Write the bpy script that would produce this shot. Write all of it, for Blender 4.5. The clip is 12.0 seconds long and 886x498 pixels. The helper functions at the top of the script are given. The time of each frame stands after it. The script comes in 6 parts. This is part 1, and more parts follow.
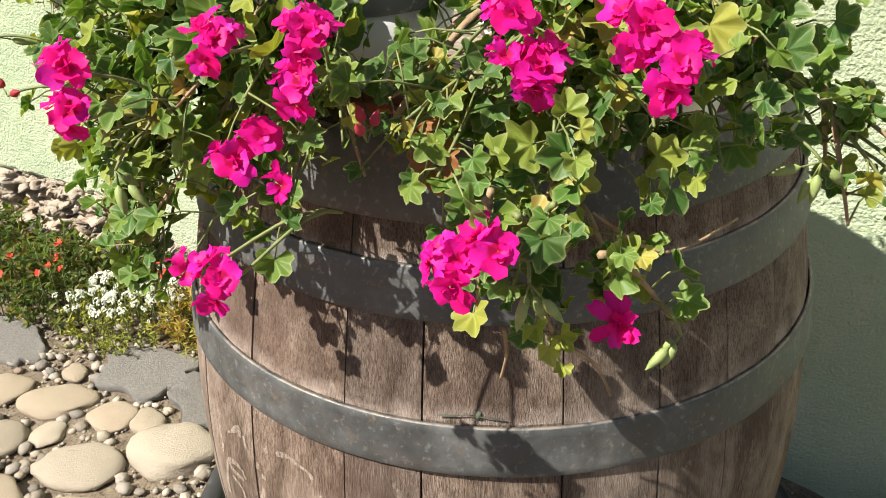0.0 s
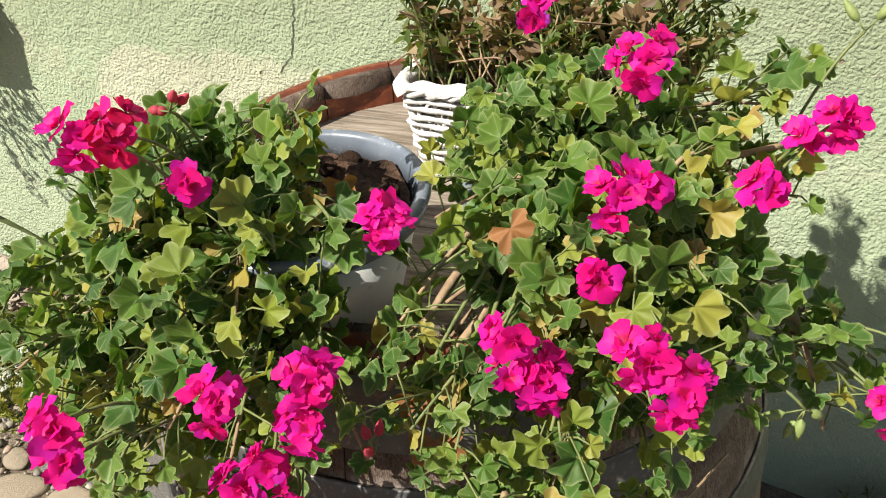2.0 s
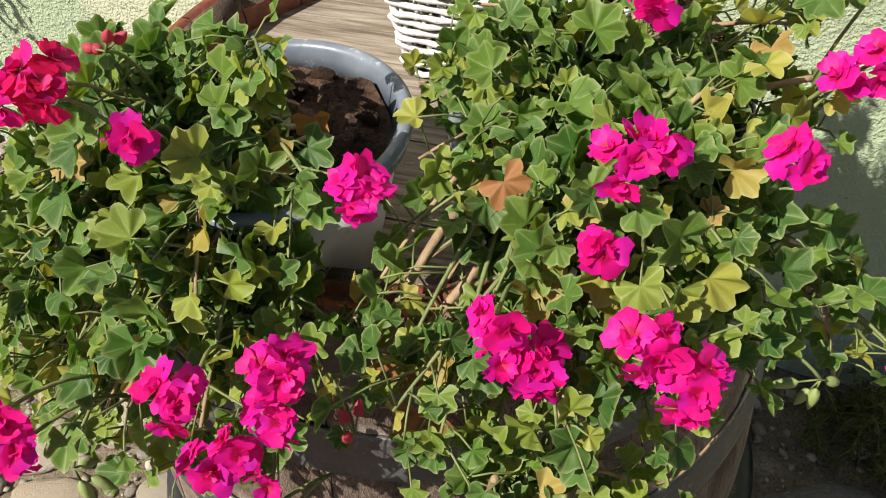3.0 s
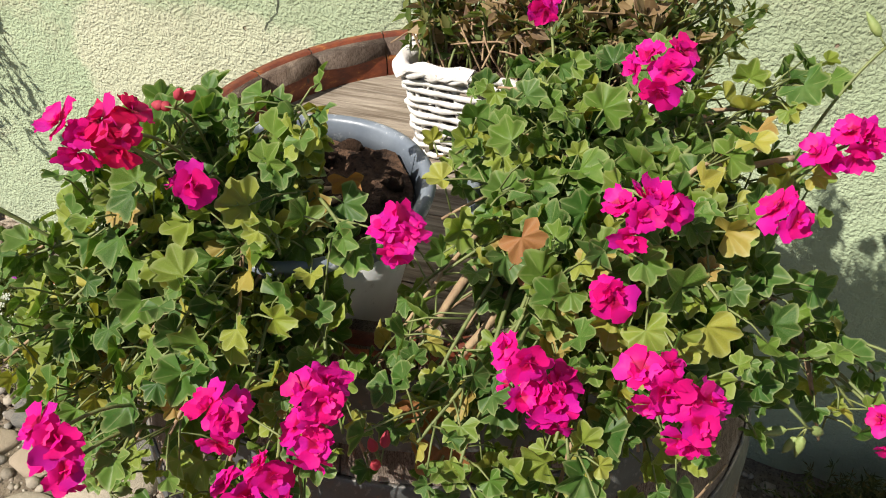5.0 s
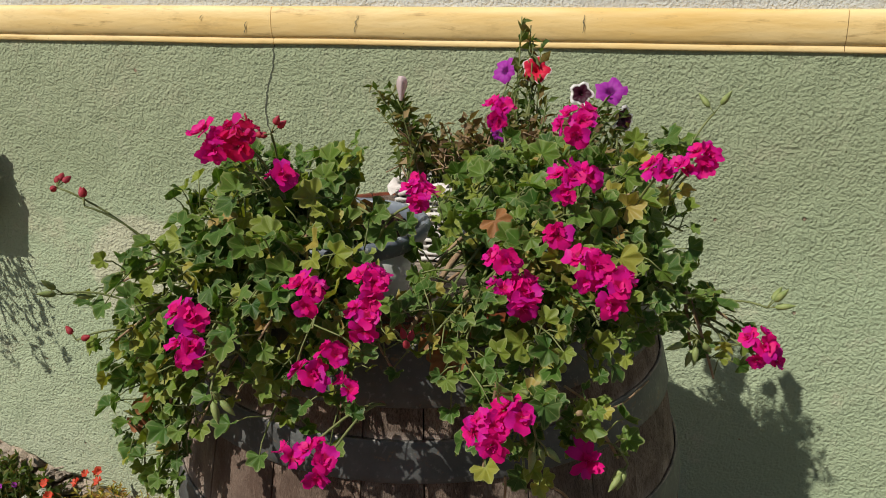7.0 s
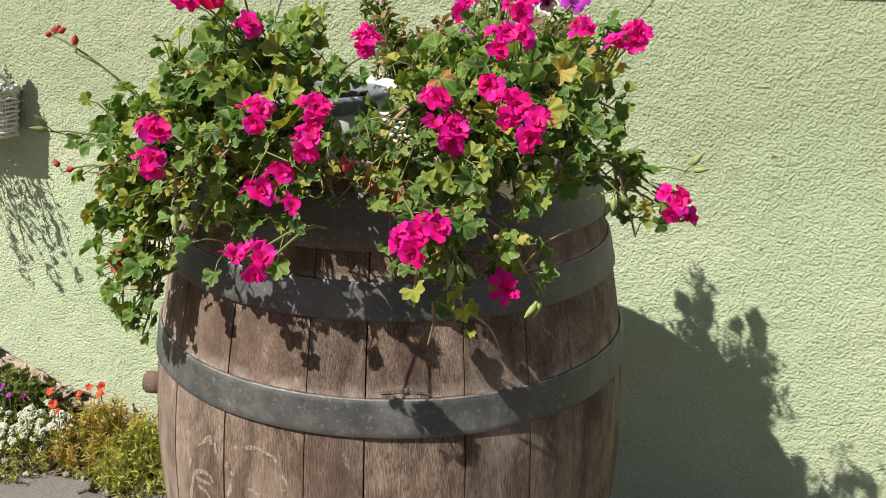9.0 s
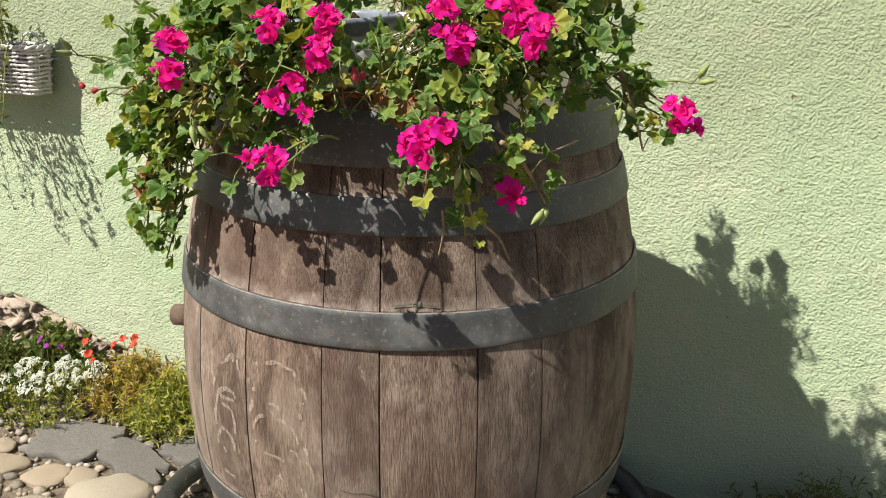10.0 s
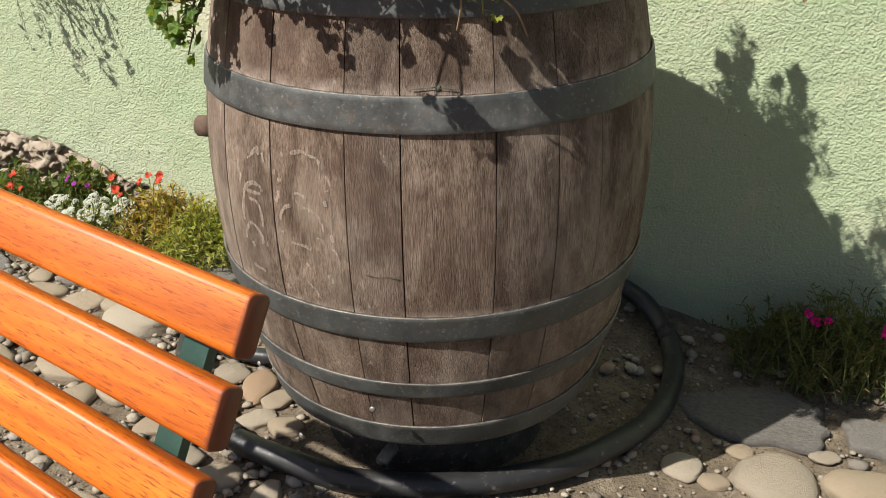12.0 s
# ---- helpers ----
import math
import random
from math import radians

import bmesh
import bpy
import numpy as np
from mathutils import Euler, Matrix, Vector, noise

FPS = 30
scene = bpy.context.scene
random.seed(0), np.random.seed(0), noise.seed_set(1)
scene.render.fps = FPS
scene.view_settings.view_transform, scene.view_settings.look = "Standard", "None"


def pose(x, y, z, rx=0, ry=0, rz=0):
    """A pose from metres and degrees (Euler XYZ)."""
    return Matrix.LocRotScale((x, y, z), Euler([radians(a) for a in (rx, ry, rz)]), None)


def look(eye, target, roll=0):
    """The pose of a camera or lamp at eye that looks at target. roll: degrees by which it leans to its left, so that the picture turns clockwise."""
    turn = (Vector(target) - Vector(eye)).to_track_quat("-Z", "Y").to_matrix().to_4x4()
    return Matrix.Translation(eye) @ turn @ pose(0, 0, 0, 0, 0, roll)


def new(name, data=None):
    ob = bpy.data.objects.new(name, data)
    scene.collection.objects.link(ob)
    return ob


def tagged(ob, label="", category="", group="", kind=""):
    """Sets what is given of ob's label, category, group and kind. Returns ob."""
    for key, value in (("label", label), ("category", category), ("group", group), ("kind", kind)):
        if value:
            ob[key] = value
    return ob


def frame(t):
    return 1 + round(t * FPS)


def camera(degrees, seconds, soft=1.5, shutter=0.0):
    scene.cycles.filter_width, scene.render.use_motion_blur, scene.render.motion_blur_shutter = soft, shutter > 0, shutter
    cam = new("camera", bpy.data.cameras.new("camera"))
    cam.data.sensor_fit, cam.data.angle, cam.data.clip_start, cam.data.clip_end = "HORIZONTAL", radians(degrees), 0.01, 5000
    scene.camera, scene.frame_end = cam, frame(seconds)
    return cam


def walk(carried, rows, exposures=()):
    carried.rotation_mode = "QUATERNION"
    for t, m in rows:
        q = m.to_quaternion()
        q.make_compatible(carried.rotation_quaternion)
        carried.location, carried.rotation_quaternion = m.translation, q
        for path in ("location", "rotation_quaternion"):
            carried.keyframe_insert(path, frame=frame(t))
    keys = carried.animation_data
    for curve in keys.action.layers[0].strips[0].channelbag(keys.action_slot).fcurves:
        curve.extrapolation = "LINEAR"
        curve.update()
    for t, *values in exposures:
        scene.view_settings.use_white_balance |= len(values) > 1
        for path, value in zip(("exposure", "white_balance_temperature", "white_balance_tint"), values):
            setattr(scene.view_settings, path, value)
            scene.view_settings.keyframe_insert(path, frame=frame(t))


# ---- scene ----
cam = camera(52.61, 12.0, soft=1.0)
PATH = [
    (0, (0.4194, -0.8723, 1.3089), (-0.2199, 0.2645, 0.5678), -1.10),
    (0.5, (0.3939, -0.8357, 1.3460), (-0.2339, 0.2913, 0.5805), -0.98),
    (1, (0.3655, -0.8129, 1.4460), (-0.2117, 0.3365, 0.6742), -1.23),
    (1.5, (0.3284, -0.7856, 1.4980), (-0.1822, 0.3739, 0.6951), -2.96),
    (2, (0.3128, -0.7734, 1.5351), (-0.1571, 0.3640, 0.6774), -4.49),
    (2.5, (0.3199, -0.7354, 1.5337), (-0.1373, 0.3483, 0.6028), -3.99),
    (3, (0.2796, -0.6701, 1.5529), (-0.1262, 0.3056, 0.4883), -4.78),
    (3.5, (0.2336, -0.6440, 1.5918), (-0.1249, 0.2946, 0.4780), -4.77),
    (3.7, (0.2330, -0.6487, 1.6062), (-0.1139, 0.3141, 0.5096), -4.12),
    (5.3, (0.2835, -0.8019, 1.5600), (-0.1377, 0.3426, 0.6867), -0.96),
    (5.5, (0.2899, -0.8471, 1.5576), (-0.1392, 0.3352, 0.7404), -1.71),
    (6, (0.3029, -0.9670, 1.5319), (-0.1180, 0.3098, 0.8667), -1.87),
    (6.5, (0.3157, -1.0790, 1.4789), (-0.0822, 0.2770, 0.9758), -0.66),
    (7, (0.3420, -1.1716, 1.4359), (-0.0324, 0.2070, 0.9783), -0.46),
    (7.5, (0.3679, -1.2342, 1.4015), (0.0203, 0.1460, 0.9278), -0.03),
    (7.7, (0.3788, -1.2501, 1.3910), (0.0342, 0.1298, 0.9143), 0.00),
    (9.3, (0.5057, -1.2940, 1.2608), (0.0572, 0.0692, 0.8243), 1.79),
    (9.5, (0.5145, -1.2998, 1.2434), (0.0565, 0.0584, 0.8011), 1.52),
    (10, (0.5322, -1.3302, 1.2160), (0.0536, 0.0120, 0.7476), 0.76),
    (10.5, (0.5444, -1.3505, 1.1913), (0.0594, -0.0208, 0.6946), 0.93),
    (11, (0.5511, -1.3669, 1.1702), (0.0711, -0.0474, 0.6426), 0.92),
    (11.5, (0.5587, -1.3880, 1.1346), (0.0804, -0.0922, 0.5499), 0.23),
    (12, (0.5564, -1.3979, 1.1125), (0.0760, -0.1398, 0.4519), -0.53),
]
EXPOSURES = [(0.0, 1.12), (1.0, 0.90), (2.0, 0.76), (3.5, 0.60), (5.5, 0.58), (6.0, 0.38), (6.5, -0.01), (7.0, -0.16), (7.7, 0.27), (9.3, 0.69), (10.5, 0.80), (12.0, 0.54)]
walk(cam, [(t, look(eye, target, roll)) for t, eye, target, roll in PATH], EXPOSURES)

# ---------------------------------------------------------------- light
TO_SUN = Vector((-0.735, -1.0, 1.37)).normalized()
world = bpy.data.worlds.new("sky")
scene.world = world
world.use_nodes = True
wn = world.node_tree
sky = wn.nodes.new("ShaderNodeTexSky")
sky.sky_type, sky.sun_disc = "NISHITA", False
sky.sun_elevation = math.asin(TO_SUN.z)
sky.sun_rotation = math.atan2(TO_SUN.x, TO_SUN.y)
wn.links.new(sky.outputs[0], wn.nodes["Background"].inputs[0])
wn.nodes["Background"].inputs[1].default_value = 0.05
sun_data = bpy.data.lights.new("sun", "SUN")
sun_data.energy, sun_data.angle, sun_data.color = 5.0, radians(0.5), (1.0, 0.955, 0.87)
sun = new("sun", sun_data)
sun.matrix_world = look(TO_SUN * 20, (0, 0, 0))

# ---------------------------------------------------------------- materials


class Nodes:
    """A short way to write a node material."""

    def __init__(self, name, rough=0.7, metal=0.0, spec=0.5):
        self.m = bpy.data.materials.new(name)
        self.m.use_nodes = True
        self.t = self.m.node_tree
        self.b = self.t.nodes["Principled BSDF"]
        self.b.inputs["Roughness"].default_value = rough
        self.b.inputs["Metallic"].default_value = metal
        self.b.inputs["Specular IOR Level"].default_value = spec
        self.co = self.add("ShaderNodeTexCoord").outputs["Object"]

    def add(self, kind, **values):
        n = self.t.nodes.new(kind)
        for k, v in values.items():
            n.inputs[k.replace("_", " ")].default_value = v
        return n

    def link(self, a, b):
        self.t.links.new(a, b)

    def scaled(self, sx, sy, sz, source=None):
        n = self.add("ShaderNodeMapping")
        n.inputs["Scale"].default_value = (sx, sy, sz)
        self.link(source or self.co, n.inputs["Vector"])
        return n.outputs[0]

    def noise(self, scale, detail=4.0, rough=0.6, co=None, distort=0.0):
        n = self.add("ShaderNodeTexNoise", Scale=scale, Detail=detail, Roughness=rough, Distortion=distort)
        self.link(co or self.co, n.inputs["Vector"])
        return n.outputs["Fac"]

    def voronoi(self, scale, co=None, feature="F1", output="Distance"):
        n = self.add("ShaderNodeTexVoronoi", Scale=scale)
        n.feature = feature
        self.link(co or self.co, n.inputs["Vector"])
        return n.outputs[output]

    def ramp(self, fac, *stops):
        n = self.add("ShaderNodeValToRGB")
        e = n.color_ramp.elements
        while len(e) < len(stops):
            e.new(0.5)
        for el, (p, c) in zip(e, stops):
            el.position = p
            el.color = (*c, 1) if len(c) == 3 else c
        self.link(fac, n.inputs[0])
        return n.outputs[0]

    def grey(self, fac, lo, hi):
        return self.ramp(fac, (lo, (0, 0, 0)), (hi, (1, 1, 1)))

    def mix(self, fac, a, b, blend="MIX"):
        n = self.add("ShaderNodeMix")
        n.data_type, n.blend_type = "RGBA", blend
        for value, slot in ((fac, n.inputs[0]), (a, n.inputs[6]), (b, n.inputs[7])):
            if isinstance(value, (int, float)):
                slot.default_value = value
            elif isinstance(value, tuple):
                slot.default_value = (*value, 1)
            else:
                self.link(value, slot)
        return n.outputs[2]

    def math(self, op, a, b):
        n = self.add("ShaderNodeMath")
        n.operation = op
        for value, slot in zip((a, b), n.inputs):
            if isinstance(value, (int, float)):
                slot.default_value = value
            else:
                self.link(value, slot)
        return n.outputs[0]

    def chance(self):
        """A random number for each object and for each island of a joined mesh."""
        a = self.add("ShaderNodeObjectInfo").outputs["Random"]
        b = self.add("ShaderNodeNewGeometry").outputs["Random Per Island"]
        return self.math("FRACT", self.math("ADD", a, b), 0.0)

    def colour(self, c):
        self.link(c, self.b.inputs["Base Color"])
        return self

    def rough(self, r):
        self.link(r, self.b.inputs["Roughness"])
        return self

    def bump(self, height, strength=0.5, distance=0.005):
        n = self.add("ShaderNodeBump", Strength=strength, Distance=distance)
        self.link(height, n.inputs["Height"])
        if self.b.inputs["Normal"].links:
            self.link(self.b.inputs["Normal"].links[0].from_socket, n.inputs["Normal"])
        self.link(n.outputs[0], self.b.inputs["Normal"])
        return self

    def thin(self, c, amount=0.35):
        """Lets light pass through, as leaves and petals do."""
        tr = self.add("ShaderNodeBsdfTranslucent")
        if isinstance(c, tuple):
            tr.inputs["Color"].default_value = (*c, 1)
        else:
            self.link(c, tr.inputs["Color"])
        ms = self.add("ShaderNodeMixShader")
        ms.inputs[0].default_value = amount
        self.link(self.b.outputs[0], ms.inputs[1])
        self.link(tr.outputs[0], ms.inputs[2])
        self.link(ms.outputs[0], self.t.nodes["Material Output"].inputs["Surface"])
        return self


def plaster(name, base, light, dark):
    m = Nodes(name, 0.92, spec=0.2)
    big = m.noise(2.2, 5, 0.6)
    mid = m.noise(9.0, 6, 0.7)
    c = m.ramp(big, (0.35, base), (0.62, tuple(0.6 * a + 0.4 * b for a, b in zip(base, light))))
    c = m.mix(m.grey(mid, 0.56, 0.75), c, light)
    c = m.mix(m.grey(m.noise(16, 6, 0.75), 0.60, 0.76), c, dark)
    c = m.mix(m.math("MULTIPLY", m.grey(m.noise(4.5, 7, 0.8), 0.54, 0.68), 0.5), c, tuple(0.5 * v + 0.5 * w for v, w in zip(light, (0.52, 0.40, 0.27))))
    c = m.mix(m.math("MULTIPLY", m.grey(m.noise(260, 3, 0.6), 0.35, 0.7), 0.22), c, dark)
    m.colour(c)
    m.bump(m.noise(11, 4, 0.55), 0.5, 0.02)
    m.bump(m.noise(72, 2, 0.5), 0.5, 0.0075)
    m.bump(m.noise(165, 3, 0.55), 0.85, 0.0085)
    m.bump(m.noise(340, 3, 0.65), 0.75, 0.0018)
    return m


def make_green():
    m = plaster("green_plaster", (0.405, 0.487, 0.306), (0.535, 0.570, 0.400), (0.27, 0.33, 0.205))
    # a large pale patch where the green has washed off, and small chips
    old = m.b.inputs["Base Color"].links[0].from_socket
    sep = m.add("ShaderNodeSeparateXYZ")
    m.link(m.co, sep.inputs[0])
    dx = m.math("DIVIDE", m.math("SUBTRACT", sep.outputs[0], -0.76), 0.31)
    dz = m.math("DIVIDE", m.math("SUBTRACT", sep.outputs[2], 0.695), 0.165)
    d = m.math("ADD", m.math("POWER", dx, 4.0), m.math("POWER", dz, 4.0))
    d = m.math("ADD", d, m.math("MULTIPLY", m.math("SUBTRACT", m.noise(7, 5, 0.7), 0.5), 2.4))
    patch = m.ramp(d, (0.62, (1, 1, 1)), (0.90, (0.25, 0.25, 0.25)), (1.9, (0, 0, 0)))
    c = m.mix(m.math("MULTIPLY", patch, 0.75), old, (0.60, 0.58, 0.42))
    low = m.math("ADD", sep.outputs[2], m.math("MULTIPLY", m.noise(5, 4, 0.6), 0.3))
    c = m.mix(m.math("MULTIPLY", m.ramp(low, (0.28, (1, 1, 1)), (0.48, (0, 0, 0))), 0.45), c, (0.50, 0.53, 0.38))
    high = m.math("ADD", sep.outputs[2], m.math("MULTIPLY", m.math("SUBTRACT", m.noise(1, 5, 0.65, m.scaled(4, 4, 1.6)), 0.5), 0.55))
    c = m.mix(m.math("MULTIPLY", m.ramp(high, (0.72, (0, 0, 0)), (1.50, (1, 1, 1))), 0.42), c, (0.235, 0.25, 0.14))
    chips = m.grey(m.math("ADD", m.voronoi(13), m.math("MULTIPLY", m.noise(60, 3, 0.7), 0.12)), 0.095, 0.115)
    keep = m.grey(m.noise(3.5, 2), 0.50, 0.58)
    chip = m.math("MULTIPLY", m.math("SUBTRACT", 1.0, chips), keep)
    m.colour(m.mix(chip, c, (0.30, 0.22, 0.15)))
    m.bump(m.math("SUBTRACT", 1.0, chip), 0.9, 0.006)
    return m.m


M_GREEN = make_green()
M_UPPER = plaster("pale_plaster", (0.56, 0.57, 0.54), (0.66, 0.66, 0.62), (0.42, 0.43, 0.42)).m


def make_ochre():
    m = Nodes("ochre_paint", 0.55, spec=0.35)
    c = m.ramp(m.noise(5, 5, 0.6, m.scaled(0.5, 1, 4)), (0.3, (0.72, 0.47, 0.15)), (0.7, (0.86, 0.66, 0.33)))
    c = m.mix(m.grey(m.noise(30, 5, 0.7, m.scaled(0.3, 1, 2)), 0.60, 0.74), c, (0.40, 0.25, 0.09))
    c = m.mix(m.math("MULTIPLY", m.grey(m.noise(9, 7, 0.8, m.scaled(0.5, 1, 1.5)), 0.54, 0.70), 0.55), c, (0.46, 0.30, 0.12))
    c = m.mix(m.grey(m.noise(48, 5, 0.8), 0.68, 0.74), c, (0.16, 0.10, 0.06))
    m.colour(c).bump(m.noise(40, 4, 0.6, m.scaled(0.4, 1, 1.5)), 0.35, 0.004)
    return m.m


M_OCHRE = make_ochre()


def make_dark_line():
    m = Nodes("crack_shadow", 0.95)
    m.colour(m.ramp(m.noise(60), (0.3, (0.045, 0.05, 0.035)), (0.7, (0.12, 0.13, 0.09))))
    return m.m


M_CRACK = make_dark_line()


def make_soil(name, a, b, c, lump=1.0):
    m = Nodes(name, 0.95, spec=0.2)
    col = m.ramp(m.noise(18, 8, 0.75), (0.32, a), (0.5, b), (0.68, c))
    col = m.mix(m.grey(m.noise(150, 4, 0.7), 0.52, 0.66), col, tuple(0.55 * v for v in a))
    m.colour(col).bump(m.noise(55, 6, 0.7), 0.9, 0.012 * lump).bump(m.noise(260, 3, 0.6), 0.7, 0.003 * lump)
    return m.m


M_GROUND = make_soil("dusty_ground", (0.115, 0.088, 0.062), (0.20, 0.158, 0.112), (0.30, 0.245, 0.18))
M_COMPOST = make_soil("compost", (0.03, 0.018, 0.012), (0.07, 0.04, 0.025), (0.16, 0.09, 0.055))


def make_stone(name, stops, rough=0.75, vein=0.0):
    m = Nodes(name, rough, spec=0.3)
    tone = m.ramp(m.chance(), *stops)
    c = m.mix(m.math("MULTIPLY", m.grey(m.noise(14, 6, 0.7), 0.35, 0.75), 0.5), tone, (0.42, 0.36, 0.28))
    c = m.mix(m.math("MULTIPLY", m.grey(m.noise(60, 5, 0.75), 0.48, 0.70), 0.6), c, (0.15, 0.12, 0.09))
    c = m.mix(m.math("MULTIPLY", m.grey(m.noise(26, 6, 0.8), 0.55, 0.72), 0.55), c, (0.20, 0.155, 0.11))
    m.colour(c).bump(m.noise(22, 6, 0.65), 0.6, 0.010).bump(m.noise(180, 4, 0.65), 0.5, 0.002)
    return m.m


M_COBBLE = make_stone("river_stone", ((0.0, (0.36, 0.275, 0.185)), (0.35, (0.41, 0.33, 0.235)), (0.6, (0.34, 0.285, 0.215)), (0.8, (0.48, 0.41, 0.315)), (1.0, (0.38, 0.235, 0.135))))
M_PEBBLE = make_stone("pebble", ((0.0, (0.18, 0.15, 0.115)), (0.35, (0.33, 0.28, 0.215)), (0.6, (0.22, 0.20, 0.18)), (0.85, (0.48, 0.42, 0.34)), (1.0, (0.33, 0.21, 0.145))))
M_SLATE = make_stone("slate", ((0.0, (0.085, 0.086, 0.09)), (1.0, (0.14, 0.138, 0.135))), 0.7)
M_RUBBLE = make_stone("rubble", ((0.0, (0.50, 0.37, 0.27)), (0.5, (0.60, 0.49, 0.38)), (1.0, (0.46, 0.38, 0.30))), 0.95)


def make_stave():
    m = Nodes("weathered_oak", 0.86, spec=0.25)
    rnd = m.chance()
    shift = m.add("ShaderNodeVectorMath")
    shift.operation = "ADD"
    m.link(m.co, shift.inputs[0])
    comb = m.add("ShaderNodeCombineXYZ")
    m.link(m.math("MULTIPLY", rnd, 7.0), comb.inputs[2])
    m.link(comb.outputs[0], shift.inputs[1])
    co = shift.outputs[0]
    fine = m.noise(1, 4, 0.7, m.scaled(760, 760, 34, co), 0.7)
    broad = m.noise(1, 7, 0.68, m.scaled(17, 17, 4.5, co), 0.9)
    c = m.ramp(broad, (0.28, (0.075, 0.053, 0.041)), (0.43, (0.165, 0.122, 0.095)), (0.58, (0.295, 0.232, 0.187)), (0.76, (0.50, 0.42, 0.355)))
    tone = m.ramp(rnd, (0.0, (0.78, 0.77, 0.76)), (0.5, (0.96, 0.94, 0.91)), (1.0, (1.12, 1.06, 1.0)))
    c = m.mix(1.0, c, tone, "MULTIPLY")
    c = m.mix(m.math("MULTIPLY", m.grey(fine, 0.38, 0.56), 0.95), m.mix(1.0, c, (0.38, 0.34, 0.31), "MULTIPLY"), c)
    c = m.mix(m.math("MULTIPLY", m.grey(m.noise(5.5, 5, 0.65, m.scaled(1, 1, 0.55)), 0.50, 0.68), 0.5), c, (0.44, 0.36, 0.29))
    c = m.mix(m.math("MULTIPLY", m.grey(m.noise(8, 5, 0.7, m.scaled(1, 1, 0.6)), 0.51, 0.66), 0.65), c, (0.070, 0.045, 0.034))
    # reddish wine stains, scuffs, and dust that gathers above the hoops
    c = m.mix(m.math("MULTIPLY", m.grey(m.noise(3.2, 5, 0.7, m.scaled(1, 1, 0.7)), 0.50, 0.68), 0.40), c, (0.17, 0.105, 0.078))
    c = m.mix(m.math("MULTIPLY", m.grey(m.noise(42, 5, 0.75, m.scaled(1, 1, 0.45)), 0.62, 0.72), 0.55), c, (0.50, 0.42, 0.34))
    sep = m.add("ShaderNodeSeparateXYZ")
    m.link(m.co, sep.inputs[0])
    for z, deep in ((0.770, 0.020), (0.916, 0.010), (0.433, 0.012)):
        up = m.math("DIVIDE", m.math("SUBTRACT", sep.outputs[2], z), deep)
        band = m.ramp(up, (0.0, (0, 0, 0)), (0.02, (1, 1, 1)), (0.35, (0.5, 0.5, 0.5)), (1.0, (0, 0, 0)))
        c = m.mix(m.math("MULTIPLY", m.math("MULTIPLY", band, m.grey(m.noise(30, 5, 0.7), 0.38, 0.62)), 0.75), c, (0.50, 0.41, 0.35))
    m.colour(c)
    m.bump(m.noise(1, 4, 0.6, m.scaled(60, 60, 5, co), 0.8), 0.6, 0.0022)
    m.bump(fine, 1.0, 0.0026)
    return m.m


M_STAVE = make_stave()


def make_hoop():
    m = Nodes("galvanised_hoop", 0.5, 0.45, 0.5)
    c = m.ramp(m.noise(12, 6, 0.7), (0.3, (0.052, 0.055, 0.054)), (0.52, (0.090, 0.094, 0.092)), (0.66, (0.135, 0.138, 0.133)), (0.8, (0.22, 0.215, 0.20)))
    c = m.mix(m.math("MULTIPLY", m.grey(m.noise(7, 6, 0.75, m.scaled(1, 1, 3)), 0.52, 0.70), 0.5), c, (0.105, 0.085, 0.068))
    c = m.mix(m.grey(m.noise(55, 5, 0.75), 0.60, 0.72), c, (0.19, 0.125, 0.075))
    c = m.mix(m.math("MULTIPLY", m.grey(m.noise(140, 3, 0.6), 0.58, 0.72), 0.30), c, (0.36, 0.36, 0.34))
    # dust lies on the narrow upper edge
    up = m.add("ShaderNodeSeparateXYZ")
    m.link(m.add("ShaderNodeNewGeometry").outputs["Normal"], up.inputs[0])
    c = m.mix(m.math("MULTIPLY", m.grey(up.outputs[2], 0.45, 0.75), m.grey(m.noise(40, 4, 0.7), 0.36, 0.62)), c, (0.27, 0.235, 0.20))
    m.colour(c).rough(m.ramp(m.noise(24, 5, 0.7), (0.3, (0.42,) * 3), (0.7, (0.78,) * 3)))
    m.bump(m.noise(25, 5, 0.65), 0.4, 0.004).bump(m.noise(190, 3, 0.6), 0.3, 0.0008)
    return m.m


M_HOOP = make_hoop()


def make_rim():
    m = Nodes("flaking_red_paint", 0.4, spec=0.5)
    c = m.ramp(m.noise(28, 6, 0.75, m.scaled(1, 1, 2)), (0.42, (0.115, 0.026, 0.012)), (0.56, (0.20, 0.050, 0.018)), (0.63, (0.34, 0.135, 0.030)), (0.74, (0.44, 0.21, 0.055)))
    c = m.mix(m.grey(m.noise(60, 4, 0.7), 0.60, 0.68), c, (0.07, 0.035, 0.025))
    m.colour(c).bump(m.noise(40, 5, 0.7), 0.5, 0.003)
    return m.m


M_RIM = make_rim()


def make_head():
    m = Nodes("grey_head_wood", 0.9, spec=0.2)
    fine = m.noise(1, 5, 0.7, m.scaled(10, 170, 170), 0.5)
    c = m.ramp(m.noise(1, 5, 0.65, m.scaled(4, 30, 30), 0.8), (0.3, (0.20, 0.16, 0.12)), (0.7, (0.42, 0.36, 0.29)))
    c = m.mix(m.grey(fine, 0.4, 0.62), m.mix(1.0, c, (0.5, 0.47, 0.44), "MULTIPLY"), c)
    m.colour(c).bump(fine, 0.8, 0.0018)
    return m.m


M_HEAD = make_head()


